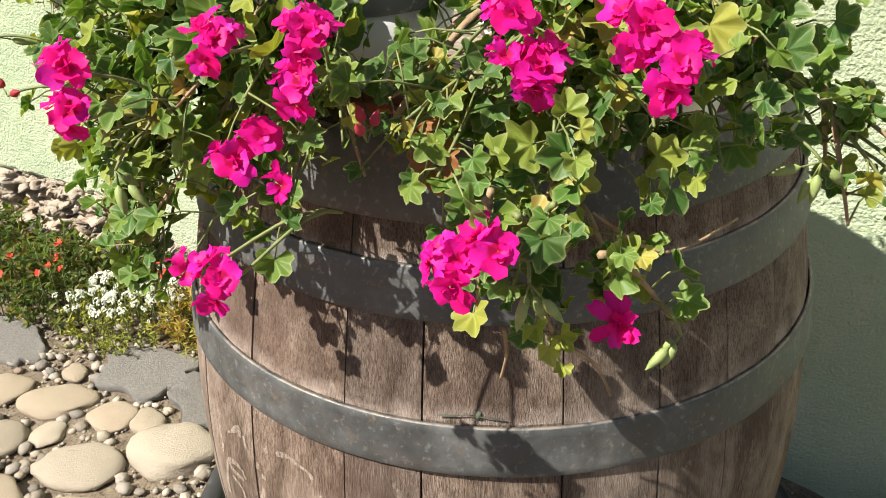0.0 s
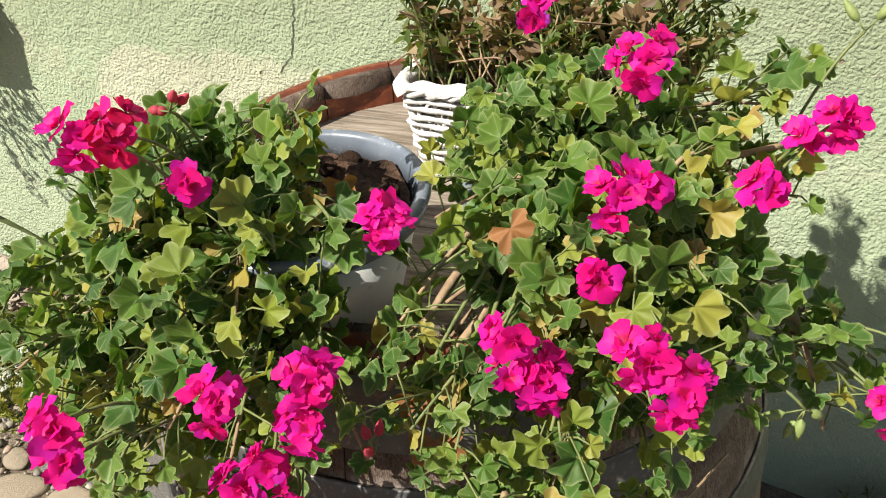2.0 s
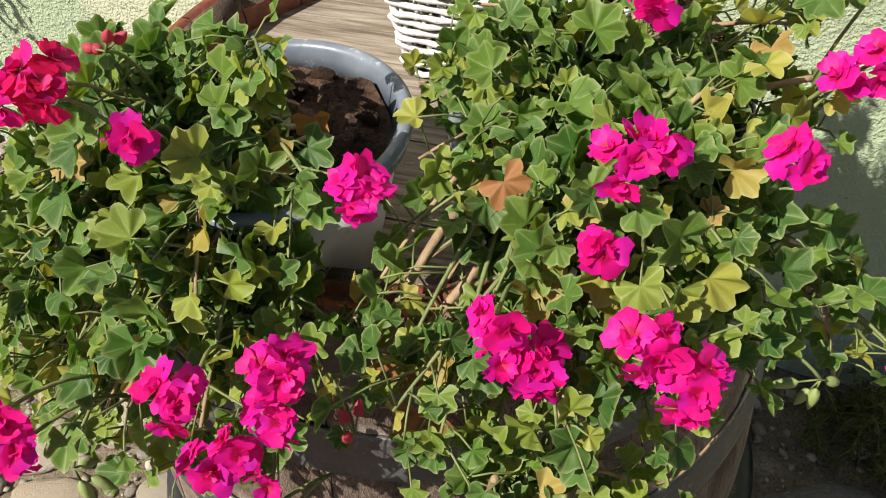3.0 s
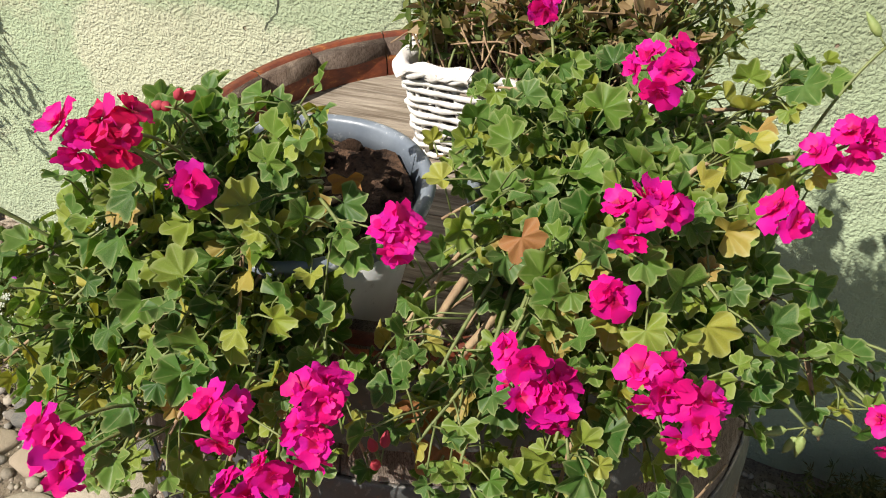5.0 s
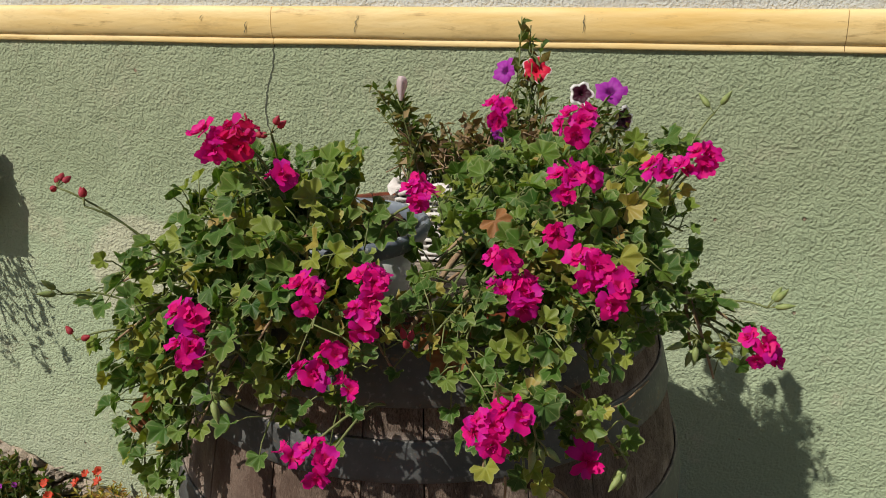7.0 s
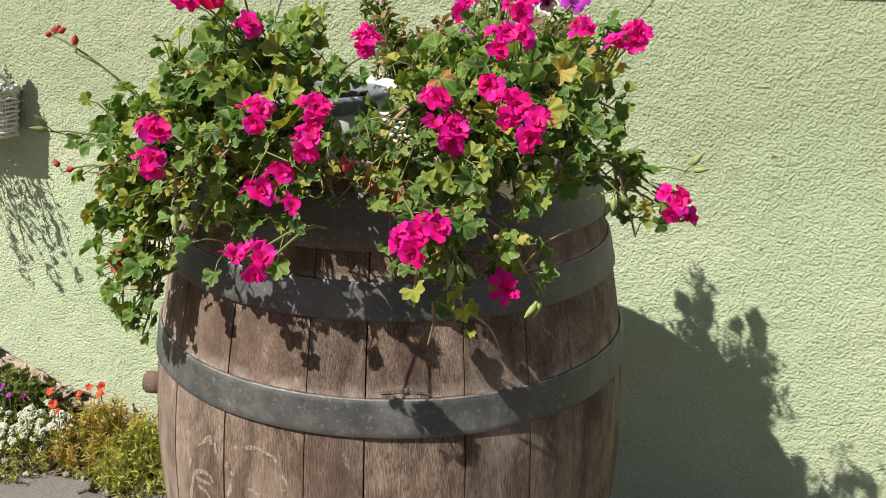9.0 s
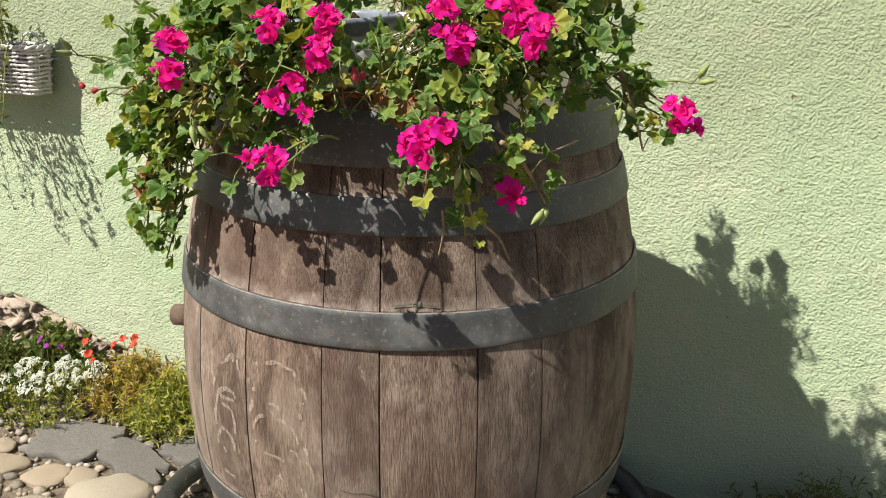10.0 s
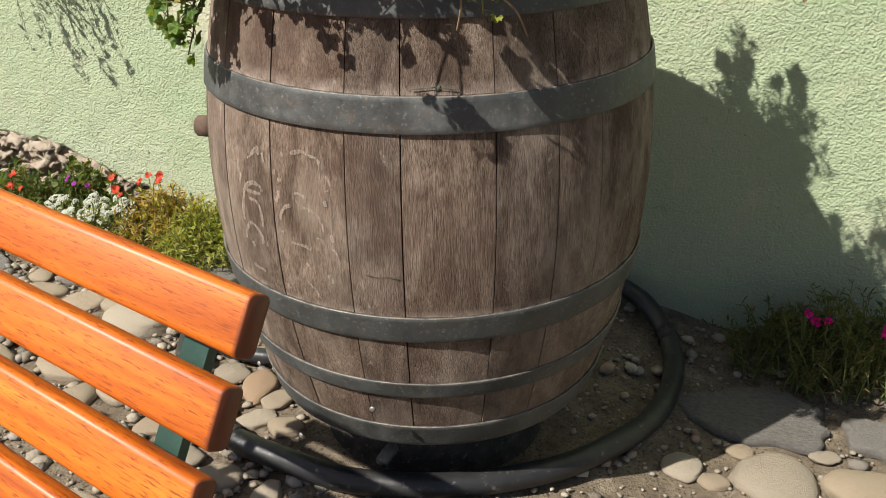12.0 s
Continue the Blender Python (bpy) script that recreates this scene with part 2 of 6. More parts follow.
def simple(name, lo, hi, scale=20.0, rough=0.6, metal=0.0, bump=0.2, spec=0.5, speck=None):
    m = Nodes(name, rough, metal, spec)
    c = m.ramp(m.noise(scale, 5, 0.65), (0.32, lo), (0.68, hi))
    if speck:
        c = m.mix(m.grey(m.noise(scale * 4, 4, 0.7), 0.60, 0.70), c, speck)
    m.colour(c).bump(m.noise(scale * 2.5, 4, 0.6), bump, 0.003)
    return m.m


M_BLACK = simple("dusty_black_plastic", (0.022, 0.021, 0.020), (0.062, 0.057, 0.050), 26, 0.82, bump=0.5, spec=0.25, speck=(0.16, 0.14, 0.115))
M_STUB = simple("grey_pipe", (0.10, 0.095, 0.085), (0.20, 0.19, 0.17), 60, 0.7, speck=(0.30, 0.28, 0.25))
M_HOSE = simple("black_rubber_hose", (0.014, 0.014, 0.016), (0.032, 0.031, 0.031), 12, 0.42, bump=0.5, speck=(0.12, 0.105, 0.09))
M_ENAMEL = simple("white_enamel", (0.66, 0.66, 0.63), (0.78, 0.78, 0.75), 9, 0.35, speck=(0.52, 0.50, 0.45))
M_GREYRIM = simple("grey_enamel_rim", (0.105, 0.125, 0.155), (0.20, 0.225, 0.26), 16, 0.38, speck=(0.42, 0.44, 0.46))
M_WICKER = simple("whitewashed_willow", (0.50, 0.47, 0.43), (0.74, 0.72, 0.68), 60, 0.75, bump=0.5, speck=(0.35, 0.27, 0.20))
M_LINER = simple("white_liner", (0.55, 0.48, 0.44), (0.82, 0.79, 0.75), 40, 0.9, bump=0.8, speck=(0.30, 0.22, 0.16))
M_BUNG = simple("bung_wood", (0.06, 0.035, 0.022), (0.13, 0.085, 0.06), 45, 0.85, bump=0.6)

def make_chalk():
    m = Nodes("chalk_mark", 0.95, spec=0.1)
    m.colour(m.ramp(m.noise(110, 4, 0.7), (0.3, (0.40, 0.32, 0.255)), (0.7, (0.54, 0.46, 0.38))))
    m.link(m.ramp(m.noise(1, 5, 0.8, m.scaled(420, 420, 60)), (0.34, (0, 0, 0)), (0.68, (0.72, 0.72, 0.72))), m.b.inputs["Alpha"])
    return m.m


M_CHALK = make_chalk()
M_STEEL = simple("dark_green_steel", (0.015, 0.045, 0.035), (0.03, 0.075, 0.058), 25, 0.4, 0.1)
M_RIVET = simple("rivet_steel", (0.22, 0.22, 0.22), (0.36, 0.35, 0.33), 90, 0.5, 0.7)


def make_bench():
    m = Nodes("varnished_bench_wood", 0.46, spec=0.35)
    rnd = m.chance()
    shift = m.add("ShaderNodeVectorMath")
    shift.operation = "ADD"
    comb = m.add("ShaderNodeCombineXYZ")
    m.link(m.math("MULTIPLY", rnd, 9.0), comb.inputs[0])
    m.link(m.co, shift.inputs[0])
    m.link(comb.outputs[0], shift.inputs[1])
    co = shift.outputs[0]
    broad = m.noise(1, 5, 0.6, m.scaled(3.0, 45, 45, co), 1.0)
    pores = m.noise(1, 4, 0.75, m.scaled(55, 620, 620, co), 0.2)
    c = m.ramp(broad, (0.30, (0.36, 0.066, 0.005)), (0.5, (0.60, 0.138, 0.009)), (0.70, (0.78, 0.222, 0.022)))
    c = m.mix(m.grey(pores, 0.37, 0.47), (0.26, 0.050, 0.008), c)
    c = m.mix(m.math("MULTIPLY", rnd, 0.25), c, (0.42, 0.09, 0.014))
    sep = m.add("ShaderNodeSeparateXYZ")
    m.link(m.co, sep.inputs[0])
    c = m.mix(m.grey(m.math("ABSOLUTE", sep.outputs[0], 0.0), 0.4978, 0.4990), c, (0.13, 0.032, 0.012))
    m.colour(c).bump(pores, 0.12, 0.001)
    m.b.inputs["Coat Weight"].default_value = 0.10
    m.b.inputs["Coat Roughness"].default_value = 0.30
    return m.m


M_BENCH = make_bench()


def make_leaf(name, stops, edge, amount=0.3):
    """Leaves: tone by chance, paler veins and rim by the leaf's own length and width."""
    m = Nodes(name, 0.48, spec=0.22)
    uv = m.add("ShaderNodeUVMap").outputs[0]
    sep = m.add("ShaderNodeSeparateXYZ")
    m.link(uv, sep.inputs[0])
    c = m.ramp(m.chance(), *stops)
    c = m.mix(m.math("MULTIPLY", m.grey(m.noise(45, 4, 0.6), 0.4, 0.75), 0.18), c, edge)
    c = m.mix(m.math("MULTIPLY", m.grey(m.noise(70, 4, 0.6), 0.50, 0.72), 0.45), c, m.mix(1.0, c, (0.55, 0.66, 0.55), "MULTIPLY"))
    rim = m.grey(sep.outputs[0], 0.86, 1.0)
    c = m.mix(m.math("MULTIPLY", rim, 0.42), c, edge)
    vein = m.ramp(sep.outputs[1], (0.0, (1, 1, 1)), (0.10, (0, 0, 0)))
    c = m.mix(m.math("MULTIPLY", vein, 0.28), c, edge)
    m.colour(c).bump(m.noise(120, 3, 0.6), 0.25, 0.001)
    return m.thin(m.mix(1.0, c, (1.25, 1.35, 0.5), "MULTIPLY"), amount).m


M_LEAF = make_leaf("geranium_leaf", ((0.0, (0.036, 0.092, 0.016)), (0.38, (0.070, 0.150, 0.024)), (0.66, (0.120, 0.195, 0.027)), (0.86, (0.225, 0.265, 0.036)), (0.97, (0.34, 0.31, 0.055)), (1.0, (0.36, 0.22, 0.07))), (0.40, 0.42, 0.19), 0.30)
M_RUSSET = make_leaf("dying_leaf", ((0.0, (0.27, 0.105, 0.04)), (0.5, (0.34, 0.16, 0.055)), (1.0, (0.30, 0.085, 0.06))), (0.36, 0.22, 0.08))
M_DEAD = make_leaf("withered_leaf", ((0.0, (0.12, 0.07, 0.04)), (0.5, (0.26, 0.17, 0.09)), (1.0, (0.34, 0.25, 0.13))), (0.38, 0.28, 0.16), 0.3)
M_HERB = make_leaf("petunia_leaf", ((0.0, (0.055, 0.105, 0.025)), (0.45, (0.11, 0.16, 0.04)), (0.75, (0.18, 0.18, 0.06)), (1.0, (0.22, 0.13, 0.05))), (0.22, 0.24, 0.10), 0.45)
# darker moss rose leaf; the right-hand bed's shade is put into its colour
M_BEDSHADE = make_leaf("shaded_moss_rose_leaf", ((0.0, (0.05, 0.075, 0.02)), (0.5, (0.10, 0.115, 0.03)), (0.8, (0.17, 0.14, 0.05)), (1.0, (0.24, 0.16, 0.07))), (0.22, 0.20, 0.09), 0.35)
M_GOLD = make_leaf("yellow_green_leaf", ((0.0, (0.33, 0.32, 0.065)), (0.4, (0.55, 0.43, 0.11)), (0.75, (0.47, 0.27, 0.09)), (1.0, (0.28, 0.13, 0.06))), (0.45, 0.38, 0.12), 0.45)
M_FRESH = make_leaf("fresh_green_leaf", ((0.0, (0.17, 0.20, 0.045)), (0.45, (0.37, 0.38, 0.085)), (1.0, (0.54, 0.46, 0.15))), (0.32, 0.34, 0.10), 0.45)
M_DRY = simple("dry_stalk", (0.16, 0.09, 0.04), (0.32, 0.21, 0.10), 80, 0.9)
M_STEM = simple("green_stem", (0.10, 0.13, 0.04), (0.20, 0.22, 0.07), 70, 0.6)
M_WOODY = simple("woody_stem", (0.20, 0.12, 0.07), (0.38, 0.27, 0.15), 60, 0.8, bump=0.5)
M_BUDGREEN = simple("green_bud", (0.16, 0.22, 0.06), (0.30, 0.34, 0.12), 90, 0.6)


def make_petal(name, stops, glow, veins=None):
    m = Nodes(name, 0.55, spec=0.25)
    uv = m.add("ShaderNodeUVMap").outputs[0]
    sep = m.add("ShaderNodeSeparateXYZ")
    m.link(uv, sep.inputs[0])
    c = m.ramp(m.chance(), *stops)
    if veins:
        c = m.mix(m.ramp(sep.outputs[0], (veins[1], (1, 1, 1)), (veins[1] + 0.12, (0, 0, 0))), c, veins[0])
    m.colour(c).bump(m.noise(220, 3, 0.5), 0.3, 0.0012)
    return m.thin(c if glow is None else glow, 0.22 if glow is None else 0.4).m


M_PINK = make_petal("magenta_petal", ((0.0, (0.74, 0.005, 0.19)), (0.4, (0.76, 0.006, 0.25)), (0.75, (0.68, 0.009, 0.32)), (1.0, (0.56, 0.012, 0.34))), (0.85, 0.008, 0.29), ((0.42, 0.003, 0.07), 0.28))
M_CRIMSON = make_petal("crimson_petal", ((0.0, (0.50, 0.004, 0.05)), (0.6, (0.62, 0.005, 0.11)), (1.0, (0.55, 0.01, 0.22))), (0.75, 0.006, 0.12), ((0.16, 0.002, 0.03), 0.2))
M_BUDRED = make_petal("closed_bud", ((0.0, (0.42, 0.05, 0.06)), (1.0, (0.58, 0.09, 0.13))), (0.5, 0.06, 0.08))
M_PURPLE = make_petal("purple_petal", ((0.0, (0.34, 0.03, 0.36)), (1.0, (0.46, 0.05, 0.46))), (0.5, 0.04, 0.5), ((0.10, 0.01, 0.12), 0.25))
M_PICOTEE = make_petal("white_edged_petal", ((0.0, (0.80, 0.76, 0.74)), (1.0, (0.84, 0.82, 0.80))), None, ((0.045, 0.006, 0.018), 0.68))
M_REDWHITE = make_petal("red_white_petal", ((0.0, (0.80, 0.74, 0.74)), (1.0, (0.82, 0.78, 0.76))), None, ((0.62, 0.012, 0.05), 0.86))
M_WHITE = make_petal("white_petal", ((0.0, (0.50, 0.52, 0.42)), (1.0, (0.66, 0.67, 0.58))), (0.7, 0.7, 0.6))
M_FURL = make_petal("furled_petal", ((0.0, (0.74, 0.62, 0.62)), (1.0, (0.80, 0.70, 0.68))), (0.8, 0.6, 0.6))
M_ORANGE = make_petal("orange_red_petal", ((0.0, (0.70, 0.06, 0.03)), (1.0, (0.78, 0.14, 0.08))), (0.8, 0.1, 0.05))

# ---------------------------------------------------------------- building helpers


def thing(name, label, category, at=(0, 0, 0), group=""):
    ob = new(name)
    ob.empty_display_size = 0.05
    ob.location = at
    return tagged(ob, label, category, group)


def mesh_of(name, bm, material, smooth=True):
    me = bpy.data.meshes.new(name)
    bm.to_mesh(me)
    bm.free()
    me.materials.append(material)
    if smooth:
        for p in me.polygons:
            p.use_smooth = True
    return me


def part(name, bm, material, parent, label="", smooth=True, kind=""):
    """One mesh object; parent None makes it a thing of its own. The mesh is in world metres."""
    me = bm if isinstance(bm, bpy.types.Mesh) else mesh_of(name, bm, material, smooth)
    ob = new(name, me)
    if parent is not None:
        ob.parent = parent
        base = parent.matrix_basis.translation.copy()
        if parent.parent is not None:
            base += parent.parent.matrix_basis.translation
        ob.matrix_parent_inverse = Matrix.Translation(-base)
    return tagged(ob, label, "", "", kind)


def piece(name, me, parent, m, label=""):
    """An object of its own on a shared mesh, at the world pose m."""
    ob = new(name, me)
    ob.parent = parent
    base = parent.matrix_basis.translation.copy()
    if parent.parent is not None:
        base += parent.parent.matrix_basis.translation
    ob.matrix_basis = Matrix.Translation(-base) @ m
    return tagged(ob, label)


def from_lists(name, verts, faces, material, uvs=None, smooth=True):
    me = bpy.data.meshes.new(name)
    me.from_pydata(verts, [], faces)
    me.materials.append(material)
    if uvs is not None:
        layer = me.uv_layers.new(name="UVMap")
        idx = np.zeros(len(me.loops), dtype=np.int32)
        me.loops.foreach_get("vertex_index", idx)
        layer.data.foreach_set("uv", np.array(uvs, dtype=np.float32)[idx].ravel())
    if smooth:
        me.polygons.foreach_set("use_smooth", np.ones(len(me.polygons), dtype=bool))
    me.update()
    return me


def tube_lists(points, radii, sides=6, caps=True):
    """Vertices and faces of a tube along points."""
    pts = [Vector(p) for p in points]
    verts, faces = [], []
    side = None
    for i, p in enumerate(pts):
        d = (pts[min(i + 1, len(pts) - 1)] - pts[max(i - 1, 0)]).normalized()
        if side is None:
            side = d.orthogonal().normalized()
        side = (side - d * side.dot(d)).normalized()
        up = d.cross(side)
        r = radii if isinstance(radii, (int, float)) else radii[i]
        for k in range(sides):
            a = 2 * math.pi * k / sides
            verts.append(p + r * (math.cos(a) * side + math.sin(a) * up))
    for i in range(len(pts) - 1):
        for k in range(sides):
            a, b = i * sides + k, i * sides + (k + 1) % sides
            faces.append((a, b, b + sides, a + sides))
    if caps:
        faces.append(tuple(reversed(range(sides))))
        faces.append(tuple(range((len(pts) - 1) * sides, len(pts) * sides)))
    return verts, faces


class Heap:
    """Gathers many small pieces into one mesh."""

    def __init__(self):
        self.v, self.f, self.uv = [], [], []

    def put(self, verts, faces, uvs=None):
        n = len(self.v)
        self.v.extend([tuple(v) for v in verts])
        self.f.extend([tuple(i + n for i in f) for f in faces])
        self.uv.extend(uvs if uvs is not None else [(0.5, 0.5)] * len(verts))

    def mesh(self, name, material):
        return from_lists(name, self.v, self.f, material, self.uv)


def bezier(a, b, c, d, n):
    a, b, c, d = (Vector(p) for p in (a, b, c, d))
    out = []
    for i in range(n):
        t = i / (n - 1)
        s = 1 - t
        out.append(a * s**3 + b * 3 * s * s * t + c * 3 * s * t * t + d * t**3)
    return out


def smooth_path(points, n, closed=False):
    """A Catmull-Rom path through points."""
    p = [Vector(q) for q in points]
    k = len(p)
    spans = k if closed else k - 1
    out = []
    for i in range(spans):
        if closed:
            p0, p1, p2, p3 = p[(i - 1) % k], p[i], p[(i + 1) % k], p[(i + 2) % k]
        else:
            p0, p1, p2, p3 = p[max(i - 1, 0)], p[i], p[i + 1], p[min(i + 2, k - 1)]
        for j in range(n):
            t = j / n
            out.append(0.5 * (2 * p1 + (p2 - p0) * t + (2 * p0 - 5 * p1 + 4 * p2 - p3) * t * t + (3 * p1 - p0 - 3 * p2 + p3) * t**3))
    if not closed:
        out.append(p[-1])
    return out


def lathe_lists(profile, segments, a0=0.0, a1=2 * math.pi, centre=(0, 0)):
    """Turns a list of (radius, z) round an upright axis."""
    full = abs(a1 - a0 - 2 * math.pi) < 1e-6
    cols = segments if full else segments + 1
    verts, faces = [], []
    n = len(profile)
    for i in range(cols):
        a = a0 + (a1 - a0) * i / segments
        for r, z in profile:
            verts.append((centre[0] + r * math.cos(a), centre[1] + r * math.sin(a), z))
    for i in range(segments):
        j = (i + 1) % cols
        for k in range(n - 1):
            faces.append((i * n + k, j * n + k, j * n + k + 1, i * n + k + 1))
    return verts, faces


def bm_box(sx, sy, sz, bevel=0.0, segments=2):
    bm = bmesh.new()
    bmesh.ops.create_cube(bm, size=1.0)
    bmesh.ops.scale(bm, vec=(sx, sy, sz), verts=bm.verts)
    if bevel:
        bmesh.ops.bevel(bm, geom=bm.edges[:], offset=bevel, segments=segments, profile=0.5, affect="EDGES")
    return bm


def stone_mesh(name, seed, material, flat=0.5, angular=0.12, sub=2, freq=1.3, top=1.0):
    bm = bmesh.new()
    bmesh.ops.create_icosphere(bm, subdivisions=sub, radius=1.0)
    off = Vector((seed * 3.1, seed * 1.7, seed * 0.9))
    for v in bm.verts:
        d = v.co.normalized()
        r = 1 + angular * noise.noise(d * freq + off) * 2 + angular * 0.5 * noise.noise(d * 3.0 + off)
        v.co = d * r
        v.co.z = math.copysign(abs(v.co.z) ** top, v.co.z) * flat
    return mesh_of(name, bm, material)


# ---------------------------------------------------------------- ground and wall
WALL_Y = 0.668


def fall(x):
    """The street drops a little past the barrel."""
    t = max(0.0, min(1.0, (x - 0.15) / 0.45))
    return -0.07 * t * t * (3 - 2 * t)


bm = bmesh.new()
bmesh.ops.create_grid(bm, x_segments=90, y_segments=90, size=1.0)
for v in bm.verts:
    # fine near the barrel, coarse towards the horizon
    for i in (0, 1):
        a = v.co[i]
        v.co[i] = 3.0 * a + math.copysign(1, a) * 77 * max(0.0, abs(a) - 0.55) ** 3 / 0.45**3
    x, y = v.co.x, v.co.y
    near = max(0.0, 1 - (abs(x) + abs(y)) / 8)
    v.co.z = near * (0.012 * noise.noise(Vector((x * 6, y * 6, 0))) + 0.006 * noise.noise(Vector((x * 17, y * 17, 3)))) - 0.004 + fall(x)
ground = part("ground", bm, M_GROUND, None, "dusty earth and grit between river stones", kind="structure")

STEP = 0.025


def plaster_foot(x):
    """The height of the broken lower edge of the plaster."""
    base = (0.03 if x < -0.3 else -0.02) + fall(x) + 0.16 * max(0.0, min(1.0, (-x - 1.02) / 0.55)) ** 1.2
    return max(-0.03 + fall(x), base + 0.022 * noise.noise(Vector((x * 9, 0, 1))) + 0.012 * noise.noise(Vector((x * 31, 0, 4))))


def wall_sheet(x0, x1, foot, top, front, back):
    n = int((x1 - x0) / STEP)
    verts, faces = [], []
    for i in range(n + 1):
        x = x0 + (x1 - x0) * i / n
        f = foot(x)
        rows = [(back, f - 0.004), (front + 0.008, f), (front, f + 0.012), (front, f + 0.5 * (top - f)), (front, top), (back, top)]
        verts += [(x, y, z) for y, z in rows]
    for i in range(n):
        for k in range(5):
            a = i * 6 + k
            faces.append((a, a + 6, a + 7, a + 1))
        faces.append((i * 6 + 5, i * 6 + 11, i * 6 + 6, i * 6))
    faces += [tuple(range(6)), tuple(reversed(range(n * 6, n * 6 + 6)))]
    return verts, faces


v, f = wall_sheet(-5.0, 4.0, plaster_foot, 1.268, WALL_Y, WALL_Y + 0.05)
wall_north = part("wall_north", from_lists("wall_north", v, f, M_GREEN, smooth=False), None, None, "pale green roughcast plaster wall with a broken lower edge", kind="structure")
bm = bm_box(9.0, 0.28, 1.36)
bmesh.ops.translate(bm, vec=(-0.5, WALL_Y + 0.052 + 0.14, 0.58), verts=bm.verts)
part("wall_core", bm, M_RUBBLE, None, "rough stone footing behind the plaster", smooth=False, kind="structure")
bm = bm_box(9.0, 0.30, 2.4)
bmesh.ops.translate(bm, vec=(-0.5, WALL_Y + 0.012 + 0.15, 1.344 + 1.2), verts=bm.verts)
part("wall_upper", bm, M_UPPER, None, "pale grey plastered wall above the moulding", smooth=False, kind="structure")


def crack(points, width):
    path = smooth_path(points, 7)
    path = [p + Vector((0.006 * noise.noise(p * 90), 0, 0.004 * noise.noise(p * 70 + Vector((5, 0, 0))))) for p in path]
    verts, faces = [], []
    for i, p in enumerate(path):
        w = width * (0.35 + 0.65 * abs(noise.noise(p * 40)) + 0.3) * (1 if 0 < i < len(path) - 1 else 0.2)
        verts += [(p.x - w, WALL_Y - 0.0012, p.z), (p.x + w, WALL_Y - 0.0012, p.z)]
    for i in range(len(path) - 1):
        faces.append((2 * i, 2 * i + 1, 2 * i + 3, 2 * i + 2))
    return part("crack", from_lists("crack", verts, faces, M_CRACK), None, wall_north)


crack([(-0.538, 0, 1.268), (-0.545, 0, 1.21), (-0.562, 0, 1.16), (-0.566, 0, 1.11), (-0.555, 0, 1.04), (-0.546, 0, 0.97)], 0.0016)
crack([(-0.546, 0, 0.97), (-0.558, 0, 0.91), (-0.572, 0, 0.86), (-0.605, 0, 0.82)], 0.0016)

# ochre moulding: a half-round rail with a lip below and above
profile = [(0.0, 1.268), (-0.022, 1.268), (-0.027, 1.271), (-0.026, 1.278), (-0.018, 1.281)]
for k in range(13):
    a = -0.5 * math.pi + math.pi * k / 12
    profile.append((-0.016 - 0.040 * math.cos(a), 1.314 + 0.032 * math.sin(a)))
profile += [(0.0, 1.347), (0.06, 1.349), (0.06, 1.268)]
rail = thing("trim_rail", "ochre painted half-round plaster moulding along the wall", "moulding", (-0.5, WALL_Y, 1.268))
rail["kind"] = "structure"
cuts = [-5.0, -3.3, -1.9, -0.535, 0.62, 2.1, 4.0]
for a, b in zip(cuts, cuts[1:]):
    n = max(2, int((b - a) / 0.05))
    verts, faces = [], []
    m = len(profile)
    for i in range(n + 1):
        x = a + 0.0006 + (b - a - 0.0012) * i / n
        for k, (dy, z) in enumerate(profile):
            wob = 0.0022 * noise.noise(Vector((x * 5, z * 9, 2))) + 0.0012 * noise.noise(Vector((x * 22, z * 22, 7)))
            verts.append((x, WALL_Y + (0.26 * dy if dy < 0 else dy) + wob, z + 0.0016 * noise.noise(Vector((x * 4, 3, k * 0.2)))))
    for i in range(n):
        for k in range(m - 1):
            p = i * m + k
            faces.append((p, p + 1, p + m + 1, p + m))
    faces += [tuple(range(m)), tuple(reversed(range(n * m, n * m + m)))]
    me = from_lists("moulding_length", verts, faces, M_OCHRE)
    for e in me.edges:
        p, q = (v // m for v in e.vertices)
        if p == q and p in (0, n):
            e.use_edge_sharp = True
    part("moulding_length", me, None, rail)
for x, z0, z1 in ((-0.60, 1.288, 1.318), (-0.345, 1.292, 1.332), (0.135, 1.30, 1.335), (0.745, 1.295, 1.335), (-0.70, 1.318, 1.33)):
    verts, faces = [], []
    for i in range(9):
        z = z0 + (z1 - z0) * i / 8
        a = math.asin(max(-1, min(1, (z - 1.314) / 0.032)))
        y = WALL_Y - 0.26 * (0.016 + 0.040 * math.cos(a)) - 0.0028
        dx = 0.3 * (z - z0) * math.sin(x * 50) + 0.006 * noise.noise(Vector((x * 9, z * 140, 0)))
        w = 0.0010 * math.sin(math.pi * (i + 0.4) / 9)
        verts += [(x + dx - w, y, z), (x + dx + w, y, z)]
    faces = [(2 * i, 2 * i + 1, 2 * i + 3, 2 * i + 2) for i in range(8)]
    part("crack", from_lists("crack", verts, faces, M_CRACK), None, rail)

# ---------------------------------------------------------------- barrel
Z_LOW, Z_TOP, Z_MID = 0.150, 1.047, 0.57


def barrel_r(z):
    d = z - Z_MID
    return 0.3865 - ((0.45 - 0.40 * d * d) if d > 0 else (0.48 - 0.35 * d * d)) * d * d


barrel = thing("barrel", "weathered brown oak wine barrel with grey metal hoops", "barrel", (0, 0, Z_LOW))
random.seed(4)
